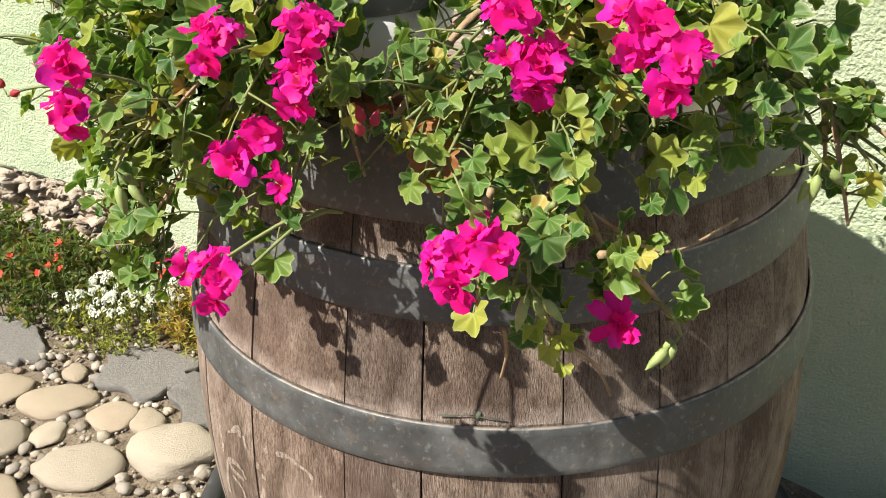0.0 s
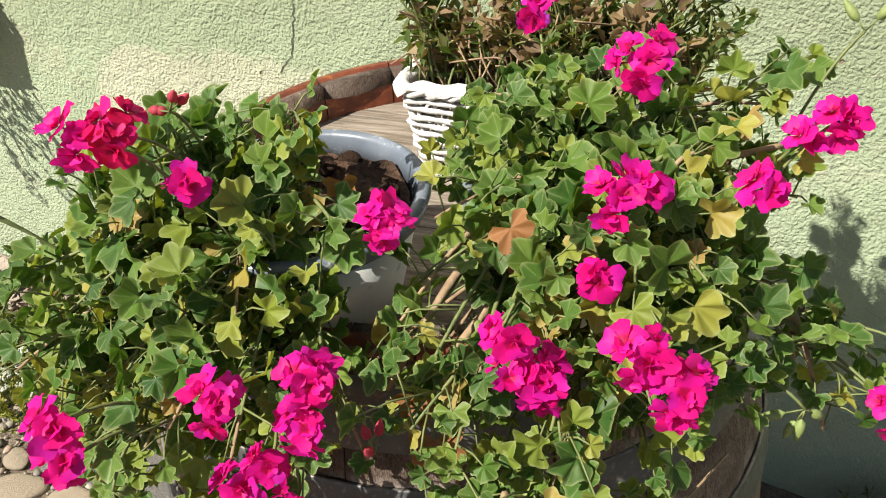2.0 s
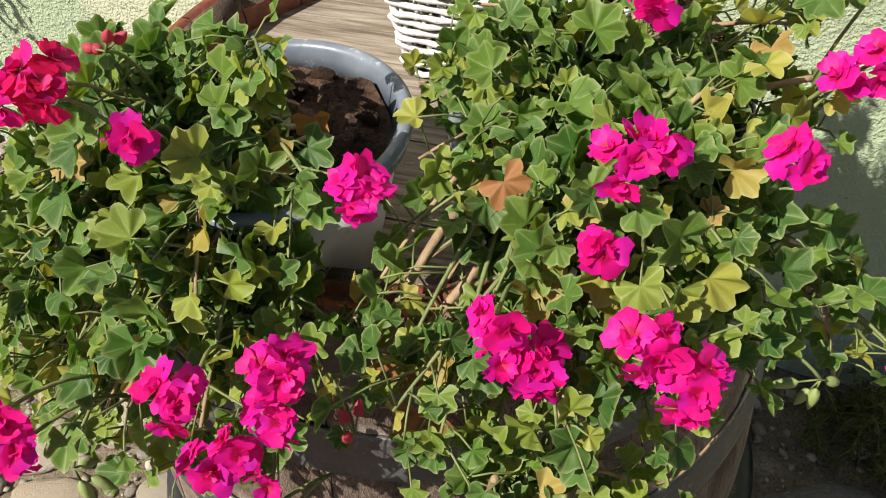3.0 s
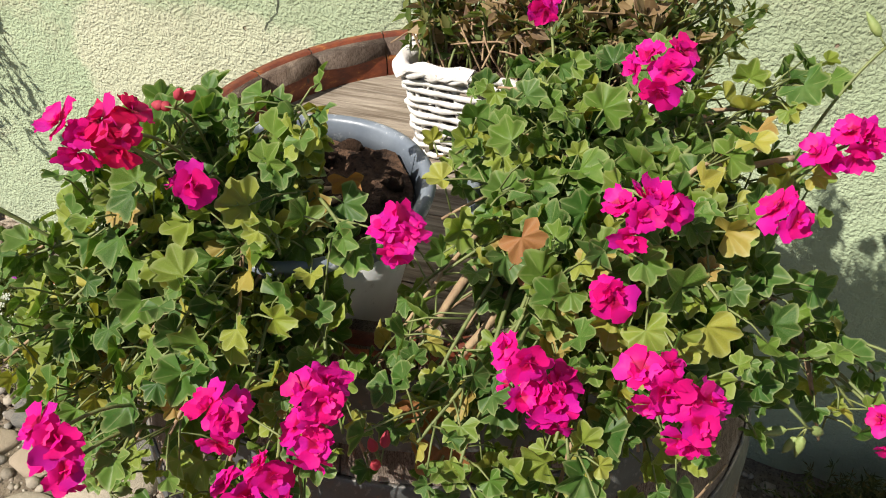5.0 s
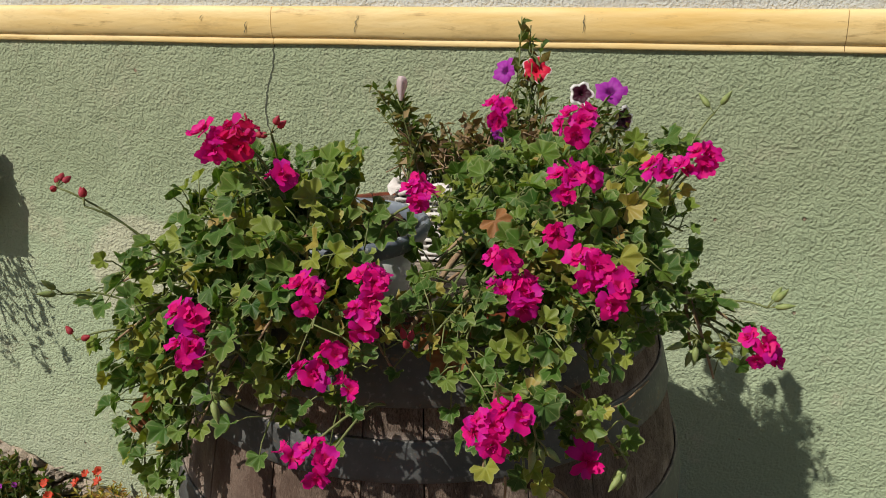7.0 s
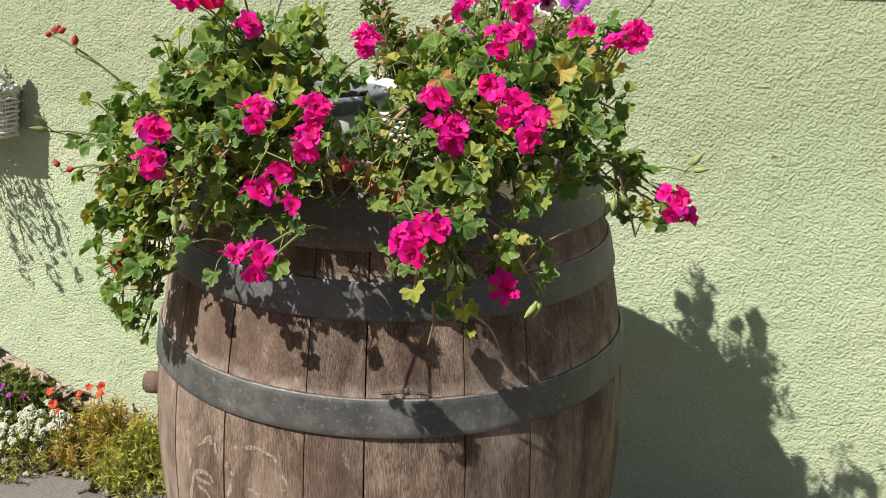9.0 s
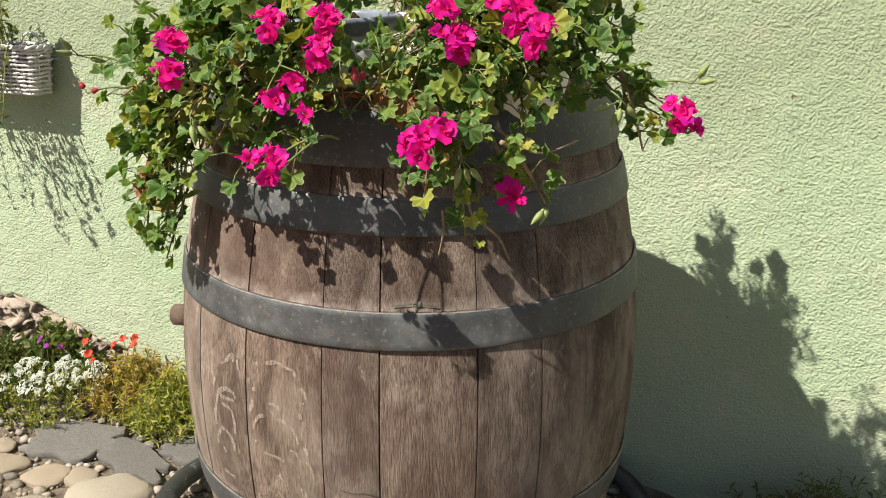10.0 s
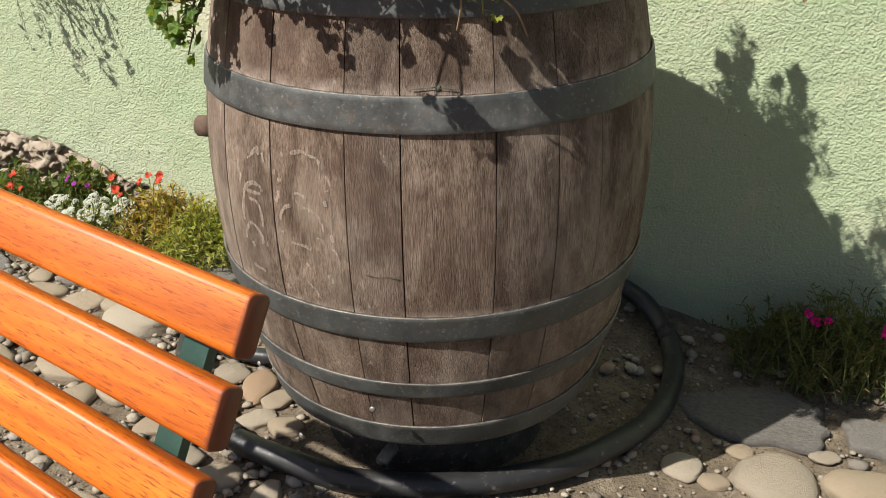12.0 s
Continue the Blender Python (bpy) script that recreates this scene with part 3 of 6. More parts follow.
# joints between the staves, in degrees about the axis, -90 facing the street
JOINTS = [-106.2, -87.0, -74.9, -54.8, -40.2, -27.4, -14.4, 4.0]
left = [-106.2, -124.5]
while left[-1] > -345:
    left.append(left[-1] - random.uniform(13.5, 20.5))
left[-1] = -355.0
angles = sorted(left[1:] + JOINTS)
for a0, a1 in zip(angles, angles[1:]):
    t0, t1 = radians(a0) + 0.0026, radians(a1) - 0.0026
    verts, faces = [], []
    cols, rows = 5, 25
    lift = random.uniform(-0.0012, 0.0012)
    for i in range(rows):
        z = Z_LOW + (Z_TOP - Z_LOW) * i / (rows - 1)
        for k in range(cols):
            a = t0 + (t1 - t0) * k / (cols - 1)
            edge = 0.0005 if k in (0, cols - 1) else 0.0
            r = barrel_r(z) + lift - edge + 0.0008 * noise.noise(Vector((a * 30, z * 8, 1)))
            verts.append((r * math.cos(a), r * math.sin(a), z))
        for a in (t1, t0):
            r = barrel_r(z) - 0.030
            verts.append((r * math.cos(a), r * math.sin(a), z))
    w = cols + 2
    for i in range(rows - 1):
        for k in range(w):
            p, q = i * w + k, i * w + (k + 1) % w
            faces.append((p, q, q + w, p + w))
    faces += [tuple(reversed(range(w))), tuple(range((rows - 1) * w, rows * w))]
    me = from_lists("stave", verts, faces, M_STAVE)
    for e in me.edges:
        p, q = (i % w for i in e.vertices)
        if p == q and p in (0, cols - 1):
            e.use_edge_sharp = True
    part("stave", me, None, barrel)

for z0, z1 in ((0.953, 1.024), (0.868, 0.916), (0.7195, 0.770), (0.387, 0.433), (0.268, 0.299), (0.1485, 0.196)):
    g = 0.0006
    prof = [(barrel_r(z0) + g, z0), (barrel_r(z0) + 0.0038, z0), (barrel_r(z0) + 0.0044, z0 + 0.001)]
    for k in range(1, 6):
        z = z0 + (z1 - z0) * k / 6
        prof.append((barrel_r(z) + 0.0044, z))
    prof += [(barrel_r(z1) + 0.0044, z1 - 0.0012), (barrel_r(z1) + 0.0032, z1), (barrel_r(z1) + g, z1), (barrel_r(z0) + g, z0)]
    v, f = lathe_lists(prof, 120)
    v = [Vector(p) * 1.0 + Vector((0, 0, 0.0012 * noise.noise(Vector(p) * 3))) for p in v]
    hoop = part("hoop", from_lists("hoop", v, f, M_HOOP), None, barrel, "grey galvanised iron hoop with rust specks")
    for ang in ((-98.4, -4.5) if z0 > 0.7 and z0 < 0.73 else (-121.1, -83.7) if 0.38 < z0 < 0.39 else (-110.0,)):
        a, z = radians(ang), 0.5 * (z0 + z1)
        r = barrel_r(z) + 0.0044
        bm = bmesh.new()
        bmesh.ops.create_uvsphere(bm, u_segments=10, v_segments=6, radius=0.0054)
        bmesh.ops.scale(bm, vec=(1, 1, 0.5), verts=bm.verts)
        bmesh.ops.transform(bm, matrix=look((0, 0, 0), (-math.cos(a), -math.sin(a), 0)), verts=bm.verts)
        bmesh.ops.translate(bm, vec=(r * math.cos(a), r * math.sin(a), z), verts=bm.verts)
        part("rivet", bm, M_RIVET, hoop)

# painted rim, bevelled inwards, in lengths as the staves end
R_OUT, R_IN, HEAD_Z = barrel_r(Z_TOP), 0.277, 0.998
for a0, a1 in zip(angles, angles[1:]):
    t0, t1 = radians(a0) + 0.003, radians(a1) - 0.003
    prof = [(R_OUT + 0.0015, 1.016), (R_OUT + 0.002, 1.043), (R_OUT - 0.004, 1.0505), (R_OUT - 0.014, 1.0505), (R_IN + 0.004, 1.030), (R_IN, 1.02), (R_IN, HEAD_Z - 0.02)]
    v, f = lathe_lists(prof, 5, t0, t1)
    part("rim_length", from_lists("rim_length", v, f, M_RIM), None, barrel, "flaking red-brown painted barrel rim")

# head boards
y0 = -0.277
random.seed(9)
while y0 < 0.274:
    y1 = min(0.277, y0 + random.uniform(0.10, 0.13))
    n = 14
    verts, faces = [], []
    for i in range(n + 1):
        y = y0 + 0.0012 + (y1 - y0 - 0.0024) * i / n
        h = math.sqrt(max(0.0001, 0.2825**2 - y * y))
        for x in (-h, h):
            verts += [(x, y, HEAD_Z), (x, y, HEAD_Z - 0.022)]
    for i in range(n):
        p = i * 4
        faces += [(p, p + 2, p + 6, p + 4), (p + 1, p + 5, p + 7, p + 3), (p, p + 4, p + 5, p + 1), (p + 2, p + 3, p + 7, p + 6)]
    faces += [(0, 1, 3, 2), (n * 4, n * 4 + 2, n * 4 + 3, n * 4 + 1)]
    part("head_board", from_lists("head_board", verts, faces, M_HEAD, smooth=False), None, barrel, "grey weathered board of the barrel head")
    y0 = y1

# bung
a = radians(-163.5)
bm = bmesh.new()
bmesh.ops.create_cone(bm, cap_ends=True, segments=20, radius1=0.021, radius2=0.0185, depth=0.05)
bmesh.ops.bevel(bm, geom=[e for e in bm.edges if abs(e.verts[0].co.z - e.verts[1].co.z) < 1e-5 and e.verts[0].co.z > 0], offset=0.004, segments=2, affect="EDGES")
bmesh.ops.transform(bm, matrix=Matrix.Rotation(a, 4, "Z") @ Matrix.Rotation(radians(90), 4, "Y"), verts=bm.verts)
r = barrel_r(0.6) + 0.018
bmesh.ops.translate(bm, vec=(r * math.cos(a), r * math.sin(a), 0.600), verts=bm.verts)
part("bung", bm, M_BUNG, barrel, "dark turned wooden bung")


def on_barrel(deg, z, lift=0.0012):
    a = radians(deg)
    r = barrel_r(z) + lift
    return Vector((r * math.cos(a), r * math.sin(a), z))


def chalk(strokes, width, name="chalk_mark", material=None, label="faded pale scrawl on the staves"):
    for pts in strokes:
        heap = Heap()
        path = smooth_path([(d, 0, z) for d, z in pts], 8)
        rows = []
        for i, p in enumerate(path):
            q = path[min(i + 1, len(path) - 1)] - path[max(i - 1, 0)]
            q = Vector((q.x * 0.0063, 0, q.z)).normalized()
            side = Vector((-q.z / 0.0063, 0, q.x))
            w = width * (0.7 + 0.5 * noise.noise(Vector((p.x * 0.4, 1, p.z * 22)))) * (0.3 if i in (0, len(path) - 1) else 1)
            rows += [on_barrel(p.x + side.x * w, p.z + side.z * w), on_barrel(p.x - side.x * w, p.z - side.z * w)]
        heap.put(rows, [(2 * i, 2 * i + 1, 2 * i + 3, 2 * i + 2) for i in range(len(path) - 1)])
        part(name, heap.mesh(name, material or M_CHALK), None, barrel, label)


chalk([
    [(-114.1, 0.6489), (-112.1, 0.6595), (-110.0, 0.6715), (-109.9, 0.6605)],
    [(-116.8, 0.6215), (-117.5, 0.6062)],
    [(-117.1, 0.5426), (-117.4, 0.5594), (-116.6, 0.5802), (-115.4, 0.6013), (-112.5, 0.6133), (-109.9, 0.6117), (-109.3, 0.6039)],
    [(-115.0, 0.5974), (-112.3, 0.5982), (-109.9, 0.6)],
    [(-114.3, 0.5849), (-111.3, 0.5835), (-110.1, 0.5655), (-110.0, 0.5449)],
    [(-117.6, 0.5097), (-116.5, 0.5303), (-114.7, 0.5432), (-112.3, 0.5398), (-111.0, 0.5272), (-110.8, 0.5139)],
    [(-115.1, 0.5109), (-114.4, 0.5025)],
    [(-108.7, 0.6666), (-108.2, 0.6518)],
    [(-116.5, 0.4664), (-114.1, 0.4653), (-111.9, 0.4646)],
], 0.0042)
chalk([
    [(-100.2, 0.676), (-98.5, 0.6798), (-97.0, 0.6816), (-95.2, 0.6776), (-93.5, 0.6753), (-92.6, 0.668)],
    [(-102.9, 0.6734), (-102.2, 0.6692)],
    [(-105.0, 0.6464), (-105.2, 0.6374)],
    [(-103.6, 0.6356), (-103.4, 0.6289)],
    [(-103.7, 0.6153), (-104.2, 0.6038), (-105.0, 0.5961)],
    [(-99.5, 0.6172), (-98.0, 0.6175), (-96.3, 0.6119)],
    [(-104.0, 0.5676), (-103.6, 0.5794), (-102.3, 0.5915), (-100.7, 0.5968)],
    [(-97.4, 0.5981), (-95.2, 0.594), (-93.6, 0.5872), (-92.8, 0.5774), (-92.4, 0.5654)],
    [(-103.9, 0.5511), (-103.3, 0.5494)],
    [(-101.4, 0.5359), (-99.4, 0.5354), (-97.6, 0.5348), (-96.1, 0.5313)],
    [(-94.4, 0.5535), (-93.0, 0.5509), (-92.3, 0.5452)],
    [(-90.9, 0.5625), (-90.4, 0.5558), (-90.1, 0.5509)],
    [(-90.5, 0.5402), (-89.7, 0.5327), (-89.3, 0.5229)],
    [(-91.5, 0.6516), (-90.6, 0.6458), (-90.1, 0.6378)],
    [(-91.2, 0.6317), (-91.0, 0.6285)],
    [(-91.9, 0.6146), (-91.5, 0.6056)],
    [(-97.8, 0.5065), (-96.9, 0.5012), (-96.3, 0.4964)],
    [(-98.1, 0.4742), (-97.0, 0.467), (-95.8, 0.46), (-95.4, 0.4482)],
    [(-92.3, 0.4937), (-91.6, 0.4868), (-91.0, 0.4797)],
    [(-104.6, 0.459), (-103.7, 0.4505)],
], 0.0036)

# knot, weather cracks and worn stamp marks in the wood
chalk([[(-72.5, 0.7785), (-70.0, 0.7795), (-68.0, 0.781), (-66.0, 0.7795), (-63.0, 0.7775)]], 0.0012, "wood_crack", M_CRACK, "dark crack along the grain")
chalk([[(-83.2, 0.504), (-80.5, 0.5015), (-78.0, 0.5035), (-75.4, 0.501)]], 0.0010, "wood_crack", M_CRACK, "dark crack along the grain")
for stroke in ([(-55.0, 0.30), (-54.8, 0.33), (-55.2, 0.36)], [(-84.5, 0.215), (-84.3, 0.24)], [(-70.6, 0.21), (-70.3, 0.235)]):
    chalk([stroke], 0.0009, "wood_crack", M_CRACK, "dark crack along the grain")
bm = bmesh.new()
bmesh.ops.create_icosphere(bm, subdivisions=2, radius=1.0)
for v in bm.verts:
    v.co *= 1 + 0.3 * noise.noise(v.co * 2)
bmesh.ops.scale(bm, vec=(0.0040, 0.0040, 0.0052), verts=bm.verts)
bmesh.ops.translate(bm, vec=on_barrel(-66.8, 0.7795, -0.0025), verts=bm.verts)
part("knot", bm, M_CRACK, barrel, "dark knot in a stave")
barrel.location += Vector((-0.007, 0.025, 0))

# plinth: black tub upside down under the barrel
plinth = thing("plinth_tub", "black plastic tub upside down under the barrel", "tub", (0, 0, 0))
prof = [(0.222, -0.03), (0.222, 0.012), (0.216, 0.020), (0.212, 0.07), (0.216, 0.074), (0.216, 0.082), (0.210, 0.086), (0.206, 0.135), (0.198, 0.148), (0.0005, 0.148)]
v, f = lathe_lists(prof, 64, centre=(-0.007, 0.025))
part("tub_wall", from_lists("tub_wall", v, f, M_BLACK), None, plinth)
v, f = tube_lists([(-0.005, -0.170, 0.052), (-0.012, -0.205, 0.048), (-0.014, -0.228, 0.044)], 0.0125, 14)
part("spout", from_lists("spout", v, f, M_STUB), None, plinth, "short grey pipe stub at the foot of the tub")

# hose laid in a ring round the plinth
ring = [(-0.335, -0.235, 0.026), (-0.204, -0.262, 0.026), (-0.081, -0.274, 0.026), (0.023, -0.256, 0.026), (0.119, -0.222, 0.026), (0.209, -0.165, 0.022), (0.293, -0.079, 0.008),
        (0.363, 0.030, -0.006), (0.413, 0.140, -0.018), (0.438, 0.261, -0.022), (0.432, 0.398, -0.020), (0.385, 0.515, 0.0), (0.30, 0.59, 0.03), (0.17, 0.62, 0.05), (-0.05, 0.62, 0.05), (-0.35, 0.55, 0.04), (-0.56, 0.38, 0.04), (-0.635, 0.20, 0.05),
        (-0.60, 0.02, 0.045), (-0.48, -0.15, 0.030)]
path = hose_path = smooth_path(ring, 9, closed=True)
hose = thing("garden_hose", "thick black rubber hose laid in a ring round the barrel", "hose", (0, 0, 0.0))
k = 96
v, f = tube_lists(path[:k + 1], 0.0235, 14)
part("hose_length", from_lists("hose_length", v, f, M_HOSE), None, hose)
v, f = tube_lists(path[k:] + [path[0]], 0.0232, 14)
part("hose_length", from_lists("hose_length", v, f, M_HOSE), None, hose)
for q in (k, 0):
    a, d = path[q], (path[(q + 1) % len(path)] - path[q - 1]).normalized()
    rows = [a + d * s for s in (-0.022, -0.020, -0.008, -0.007, 0.007, 0.008, 0.020, 0.022)]
    v, f = tube_lists(rows, [0.0240, 0.0262, 0.0262, 0.0246, 0.0246, 0.0262, 0.0262, 0.0240], 16)
    part("coupling", from_lists("coupling", v, f, M_BLACK), None, hose, "black ribbed hose coupling")
tail = smooth_path([(-0.63, 0.10, 0.055), (-0.56, 0.05, 0.03), (-0.47, 0.03, 0.024), (-0.38, 0.05, 0.022), (-0.30, 0.12, 0.022)], 8)
v, f = tube_lists(tail, 0.019, 12)
part("hose_end", from_lists("hose_end", v, f, M_HOSE), None, hose)

# ---------------------------------------------------------------- buckets and basket on the barrel


def bucket(cx, cy, r, label):
    base = thing("bucket", label, "bucket", (cx, cy, HEAD_Z), "buckets on the barrel")
    zt = 1.140
    prof = [(0.001, HEAD_Z + 0.001), (0.072, HEAD_Z + 0.001), (0.076, HEAD_Z + 0.004), (r - 0.010, zt - 0.012), (r - 0.012, zt - 0.012), (0.072, HEAD_Z + 0.006), (0.001, HEAD_Z + 0.006)]
    v, f = lathe_lists(prof, 56, centre=(cx, cy))
    part("bucket_wall", from_lists("bucket_wall", v, f, M_ENAMEL), None, base, "white enamelled bucket wall")
    prof = [(r - 0.011, zt - 0.026), (r - 0.006, zt - 0.022)]
    for k in range(9):
        a = math.pi * k / 8
        prof.append((r - 0.0075 + 0.0065 * math.cos(a), zt - 0.009 + 0.0065 * math.sin(a)))
    prof += [(r - 0.020, zt - 0.026), (r - 0.011, zt - 0.026)]
    v, f = lathe_lists(prof, 64, centre=(cx, cy))
    part("bucket_rim", from_lists("bucket_rim", v, f, M_GREYRIM), None, base, "grey-blue rolled rim")
    verts, faces = [(cx, cy, 1.124)], []
    rows, seg = 9, 40
    for i in range(1, rows + 1):
        for k in range(seg):
            a = 2 * math.pi * k / seg
            q = (r - 0.021) * i / rows
            p = Vector((cx + q * math.cos(a), cy + q * math.sin(a), 0))
            verts.append((p.x, p.y, 1.121 + 0.012 * noise.noise(p * 40) + 0.008 * noise.noise(p * 110)))
    for k in range(seg):
        faces.append((0, 1 + k, 1 + (k + 1) % seg))
        for i in range(rows - 1):
            a, b = 1 + i * seg + k, 1 + i * seg + (k + 1) % seg
            faces.append((a, a + seg, b + seg, b))
    part("soil", from_lists("soil", verts, faces, M_COMPOST), None, base, "crumbly dark brown potting soil")
    return base


BA, BB = Vector((-0.060, -0.192, 1.11)), Vector((0.188, -0.122, 1.11))
bucket(BA.x, BA.y, 0.118, "white enamel bucket with a grey rim and brown soil")
bucket(BB.x, BB.y, 0.116, "white bucket almost hidden under geranium leaves")
random.seed(21)
for n in range(60):
    a, q = random.uniform(0, 6.28), 0.09 * math.sqrt(random.random())
    c = BA if n % 2 else BB
    if n == 0:
        bits = [stone_mesh("soil_crumb", s, M_COMPOST, 0.7, 0.35, 1) for s in range(4)]
        crumbs = thing("soil_crumbs", "loose crumbs of potting soil in the buckets", "soil", (BA.x, BA.y, 1.11))
    s = random.uniform(0.004, 0.009)
    piece("soil_crumb", random.choice(bits), crumbs, pose(c.x + q * math.cos(a), c.y + q * math.sin(a), 1.127, random.uniform(0, 90), 0, random.uniform(0, 360)) @ Matrix.Diagonal((s * 1.5, s, s, 1)))


def rounded_loop(x0, x1, y0, y1, z, n, rad):
    """Points round a rectangle with rounded corners."""
    out = []
    for cx, cy, a0 in ((x1 - rad, y1 - rad, 0), (x0 + rad, y1 - rad, 90), (x0 + rad, y0 + rad, 180), (x1 - rad, y0 + rad, 270)):
        for k in range(4):
            a = radians(a0 + 30 * k)
            out.append(Vector((cx + rad * math.cos(a), cy + rad * math.sin(a), z)))
    dense = []
    for p, q in zip(out, out[1:] + out[:1]):
        m = max(1, int((q - p).length / n))
        dense += [p.lerp(q, k / m) for k in range(m)]
    return dense


def basket(name, label, x0, x1, y0, y1, z0, z1, flare, liner=True):
    base = thing(name, label, "basket", ((x0 + x1) / 2, (y0 + y1) / 2, z0))
    rows = int((z1 - z0) / 0.0100)
    stake_gap = 0.021
    for i in range(rows):
        g = flare * i / rows
        z = z0 + 0.005 + (z1 - z0 - 0.008) * i / (rows - 1)
        loop = rounded_loop(x0 - g, x1 + g, y0 - g, y1 + g, z, 0.0105, 0.016)
        c = Vector(((x0 + x1) / 2, (y0 + y1) / 2, z))
        pts = []
        run = 0.0
        for k, p in enumerate(loop):
            run += (p - loop[k - 1]).length if k else 0
            w = 0.0026 * math.sin(math.pi * run / stake_gap + math.pi * i)
            out = (p - c)
            out.z = 0
            pts.append(p + out.normalized() * w + Vector((0, 0, 0.0034 * noise.noise(p * 38 + Vector((0, 0, i * 3.7))))))
        v, f = tube_lists(pts + [pts[0]], 0.0036 + 0.0008 * noise.noise(Vector((i, 2, z0))), 6, caps=False)
        part("strand", from_lists("strand", v, f, M_WICKER), None, base)
    lo = rounded_loop(x0, x1, y0, y1, z0, stake_gap, 0.016)
    c = Vector(((x0 + x1) / 2, (y0 + y1) / 2, 0))
    for p in lo:
        out = Vector((p.x - c.x, p.y - c.y, 0)).normalized()
        v, f = tube_lists([p - out * 0.001, p + out * flare + Vector((0, 0, z1 - z0 + 0.004))], 0.0030, 5)
        part("stake", from_lists("stake", v, f, M_WICKER), None, base)
    # plaited border
    loop = rounded_loop(x0 - flare, x1 + flare, y0 - flare, y1 + flare, z1, 0.006, 0.016)
    for ph in (0, 2.09, 4.19):
        pts = [p + Vector((0, 0, 0.005 * math.sin(k * 0.55 + ph))) + (p - Vector((c.x, c.y, p.z))).normalized() * 0.005 * math.cos(k * 0.55 + ph) for k, p in enumerate(loop)]
        v, f = tube_lists(pts + [pts[0]], 0.0038, 6, caps=False)
        part("border_strand", from_lists("border_strand", v, f, M_WICKER), None, base)
    g = flare * 0.8
    verts, faces = [], []
    nx, ny = 16, 10
    for j in range(ny + 1):
        for i in range(nx + 1):
            p = Vector((x0 - g + 0.006 + (x1 - x0 + 2 * g - 0.012) * i / nx, y0 - g + 0.006 + (y1 - y0 + 2 * g - 0.012) * j / ny, 0))
            verts.append((p.x, p.y, z1 - 0.016 + 0.010 * noise.noise(p * 45)))
    for j in range(ny):
        for i in range(nx):
            a = j * (nx + 1) + i
            faces.append((a, a + 1, a + nx + 2, a + nx + 1))
    part("soil", from_lists("soil", verts, faces, M_COMPOST), None, base, "dry dark soil")
    if liner:
        loop = rounded_loop(x0 - flare, x1 + flare, y0 - flare, y1 + flare, z1, 0.008, 0.016)
        loop = [p for p in loop if p.x < x0 + 0.085]
        verts, faces = [], []
        for k, p in enumerate(loop):
            out = (p - Vector((c.x, c.y, p.z))).normalized()
            h = 0.002 + 0.010 * noise.noise(p * 50)
            for d, dz in ((0.009, -0.002 + 0.012 * noise.noise(p * 70)), (0.010, 0.004), (0.0, 0.010 + h), (-0.010, 0.004), (-0.012, -0.014)):
                verts.append(p + out * d + Vector((0, 0, dz)))
        m = len(loop)
        for k in range(m - 1):
            for r in range(4):
                a, b = k * 5 + r, ((k + 1) % m) * 5 + r
                faces.append((a, b, b + 1, a + 1))
        part("liner", from_lists("liner", verts, faces, M_LINER), None, base, "crumpled white liner folded over the edge")
    return base


basket("wicker_basket", "whitewashed wicker basket with a crumpled liner on the barrel head", -0.062, 0.190, 0.078, 0.192, HEAD_Z + 0.001, 1.112, 0.012)

# ---------------------------------------------------------------- leaves and flowers


def leaf_lists(seed, lobes=5):
    """An ivy-shaped leaf one unit wide, stalk at the origin, growing along +y, with a cupped blade."""
    rnd = random.Random(seed)
    angs, rads = [], []
    spread = 128 + rnd.uniform(-8, 8)
    k = lobes * 6
    for i in range(k + 1):
        t = i / k
        a = -spread + 2 * spread * t
        lobe = math.cos(t * lobes * 2 * math.pi - math.pi)
        big = 0.60 - 0.15 * abs(a) / spread
        rads.append(big * (0.92 + 0.10 * lobe - 0.05 * max(0.0, -lobe) ** 3) * rnd.uniform(0.95, 1.05))
        angs.append(a)
    verts, uvs, faces = [(0, 0, 0)], [(0.0, 0.5)], []
    fold = rnd.uniform(0.04, 0.40)
    wave = rnd.uniform(0, 6)
    bowl = rnd.choice((-0.25, 0.10, 0.40, 0.65))
    for ring in (0.36, 0.70, 1.0):
        for i, (a, r) in enumerate(zip(angs, rads)):
            x, y = r * ring * math.sin(radians(a)), r * ring * math.cos(radians(a))
            t = (i / k * lobes) % 1.0
            lobe_mid = abs(t - 0.5) * 2
            z = fold * abs(x) + bowl * ring * ring * r * r + 0.07 * math.sin(3 * radians(a) + wave) * ring
            z += 0.11 * ring * (lobe_mid - 0.5)
            verts.append((x, y, z))
            uvs.append((ring, lobe_mid * 0.8))
    n = k + 1
    for i in range(k):
        faces.append((0, 1 + i + 1, 1 + i))
        for q in (0, n):
            faces.append((1 + i + q, 2 + i + q, 2 + i + q + n, 1 + i + q + n))
    return verts, faces, uvs


LEAVES = [leaf_lists(s) for s in range(9)]
YOUNG = [leaf_lists(40 + s) for s in range(3)]


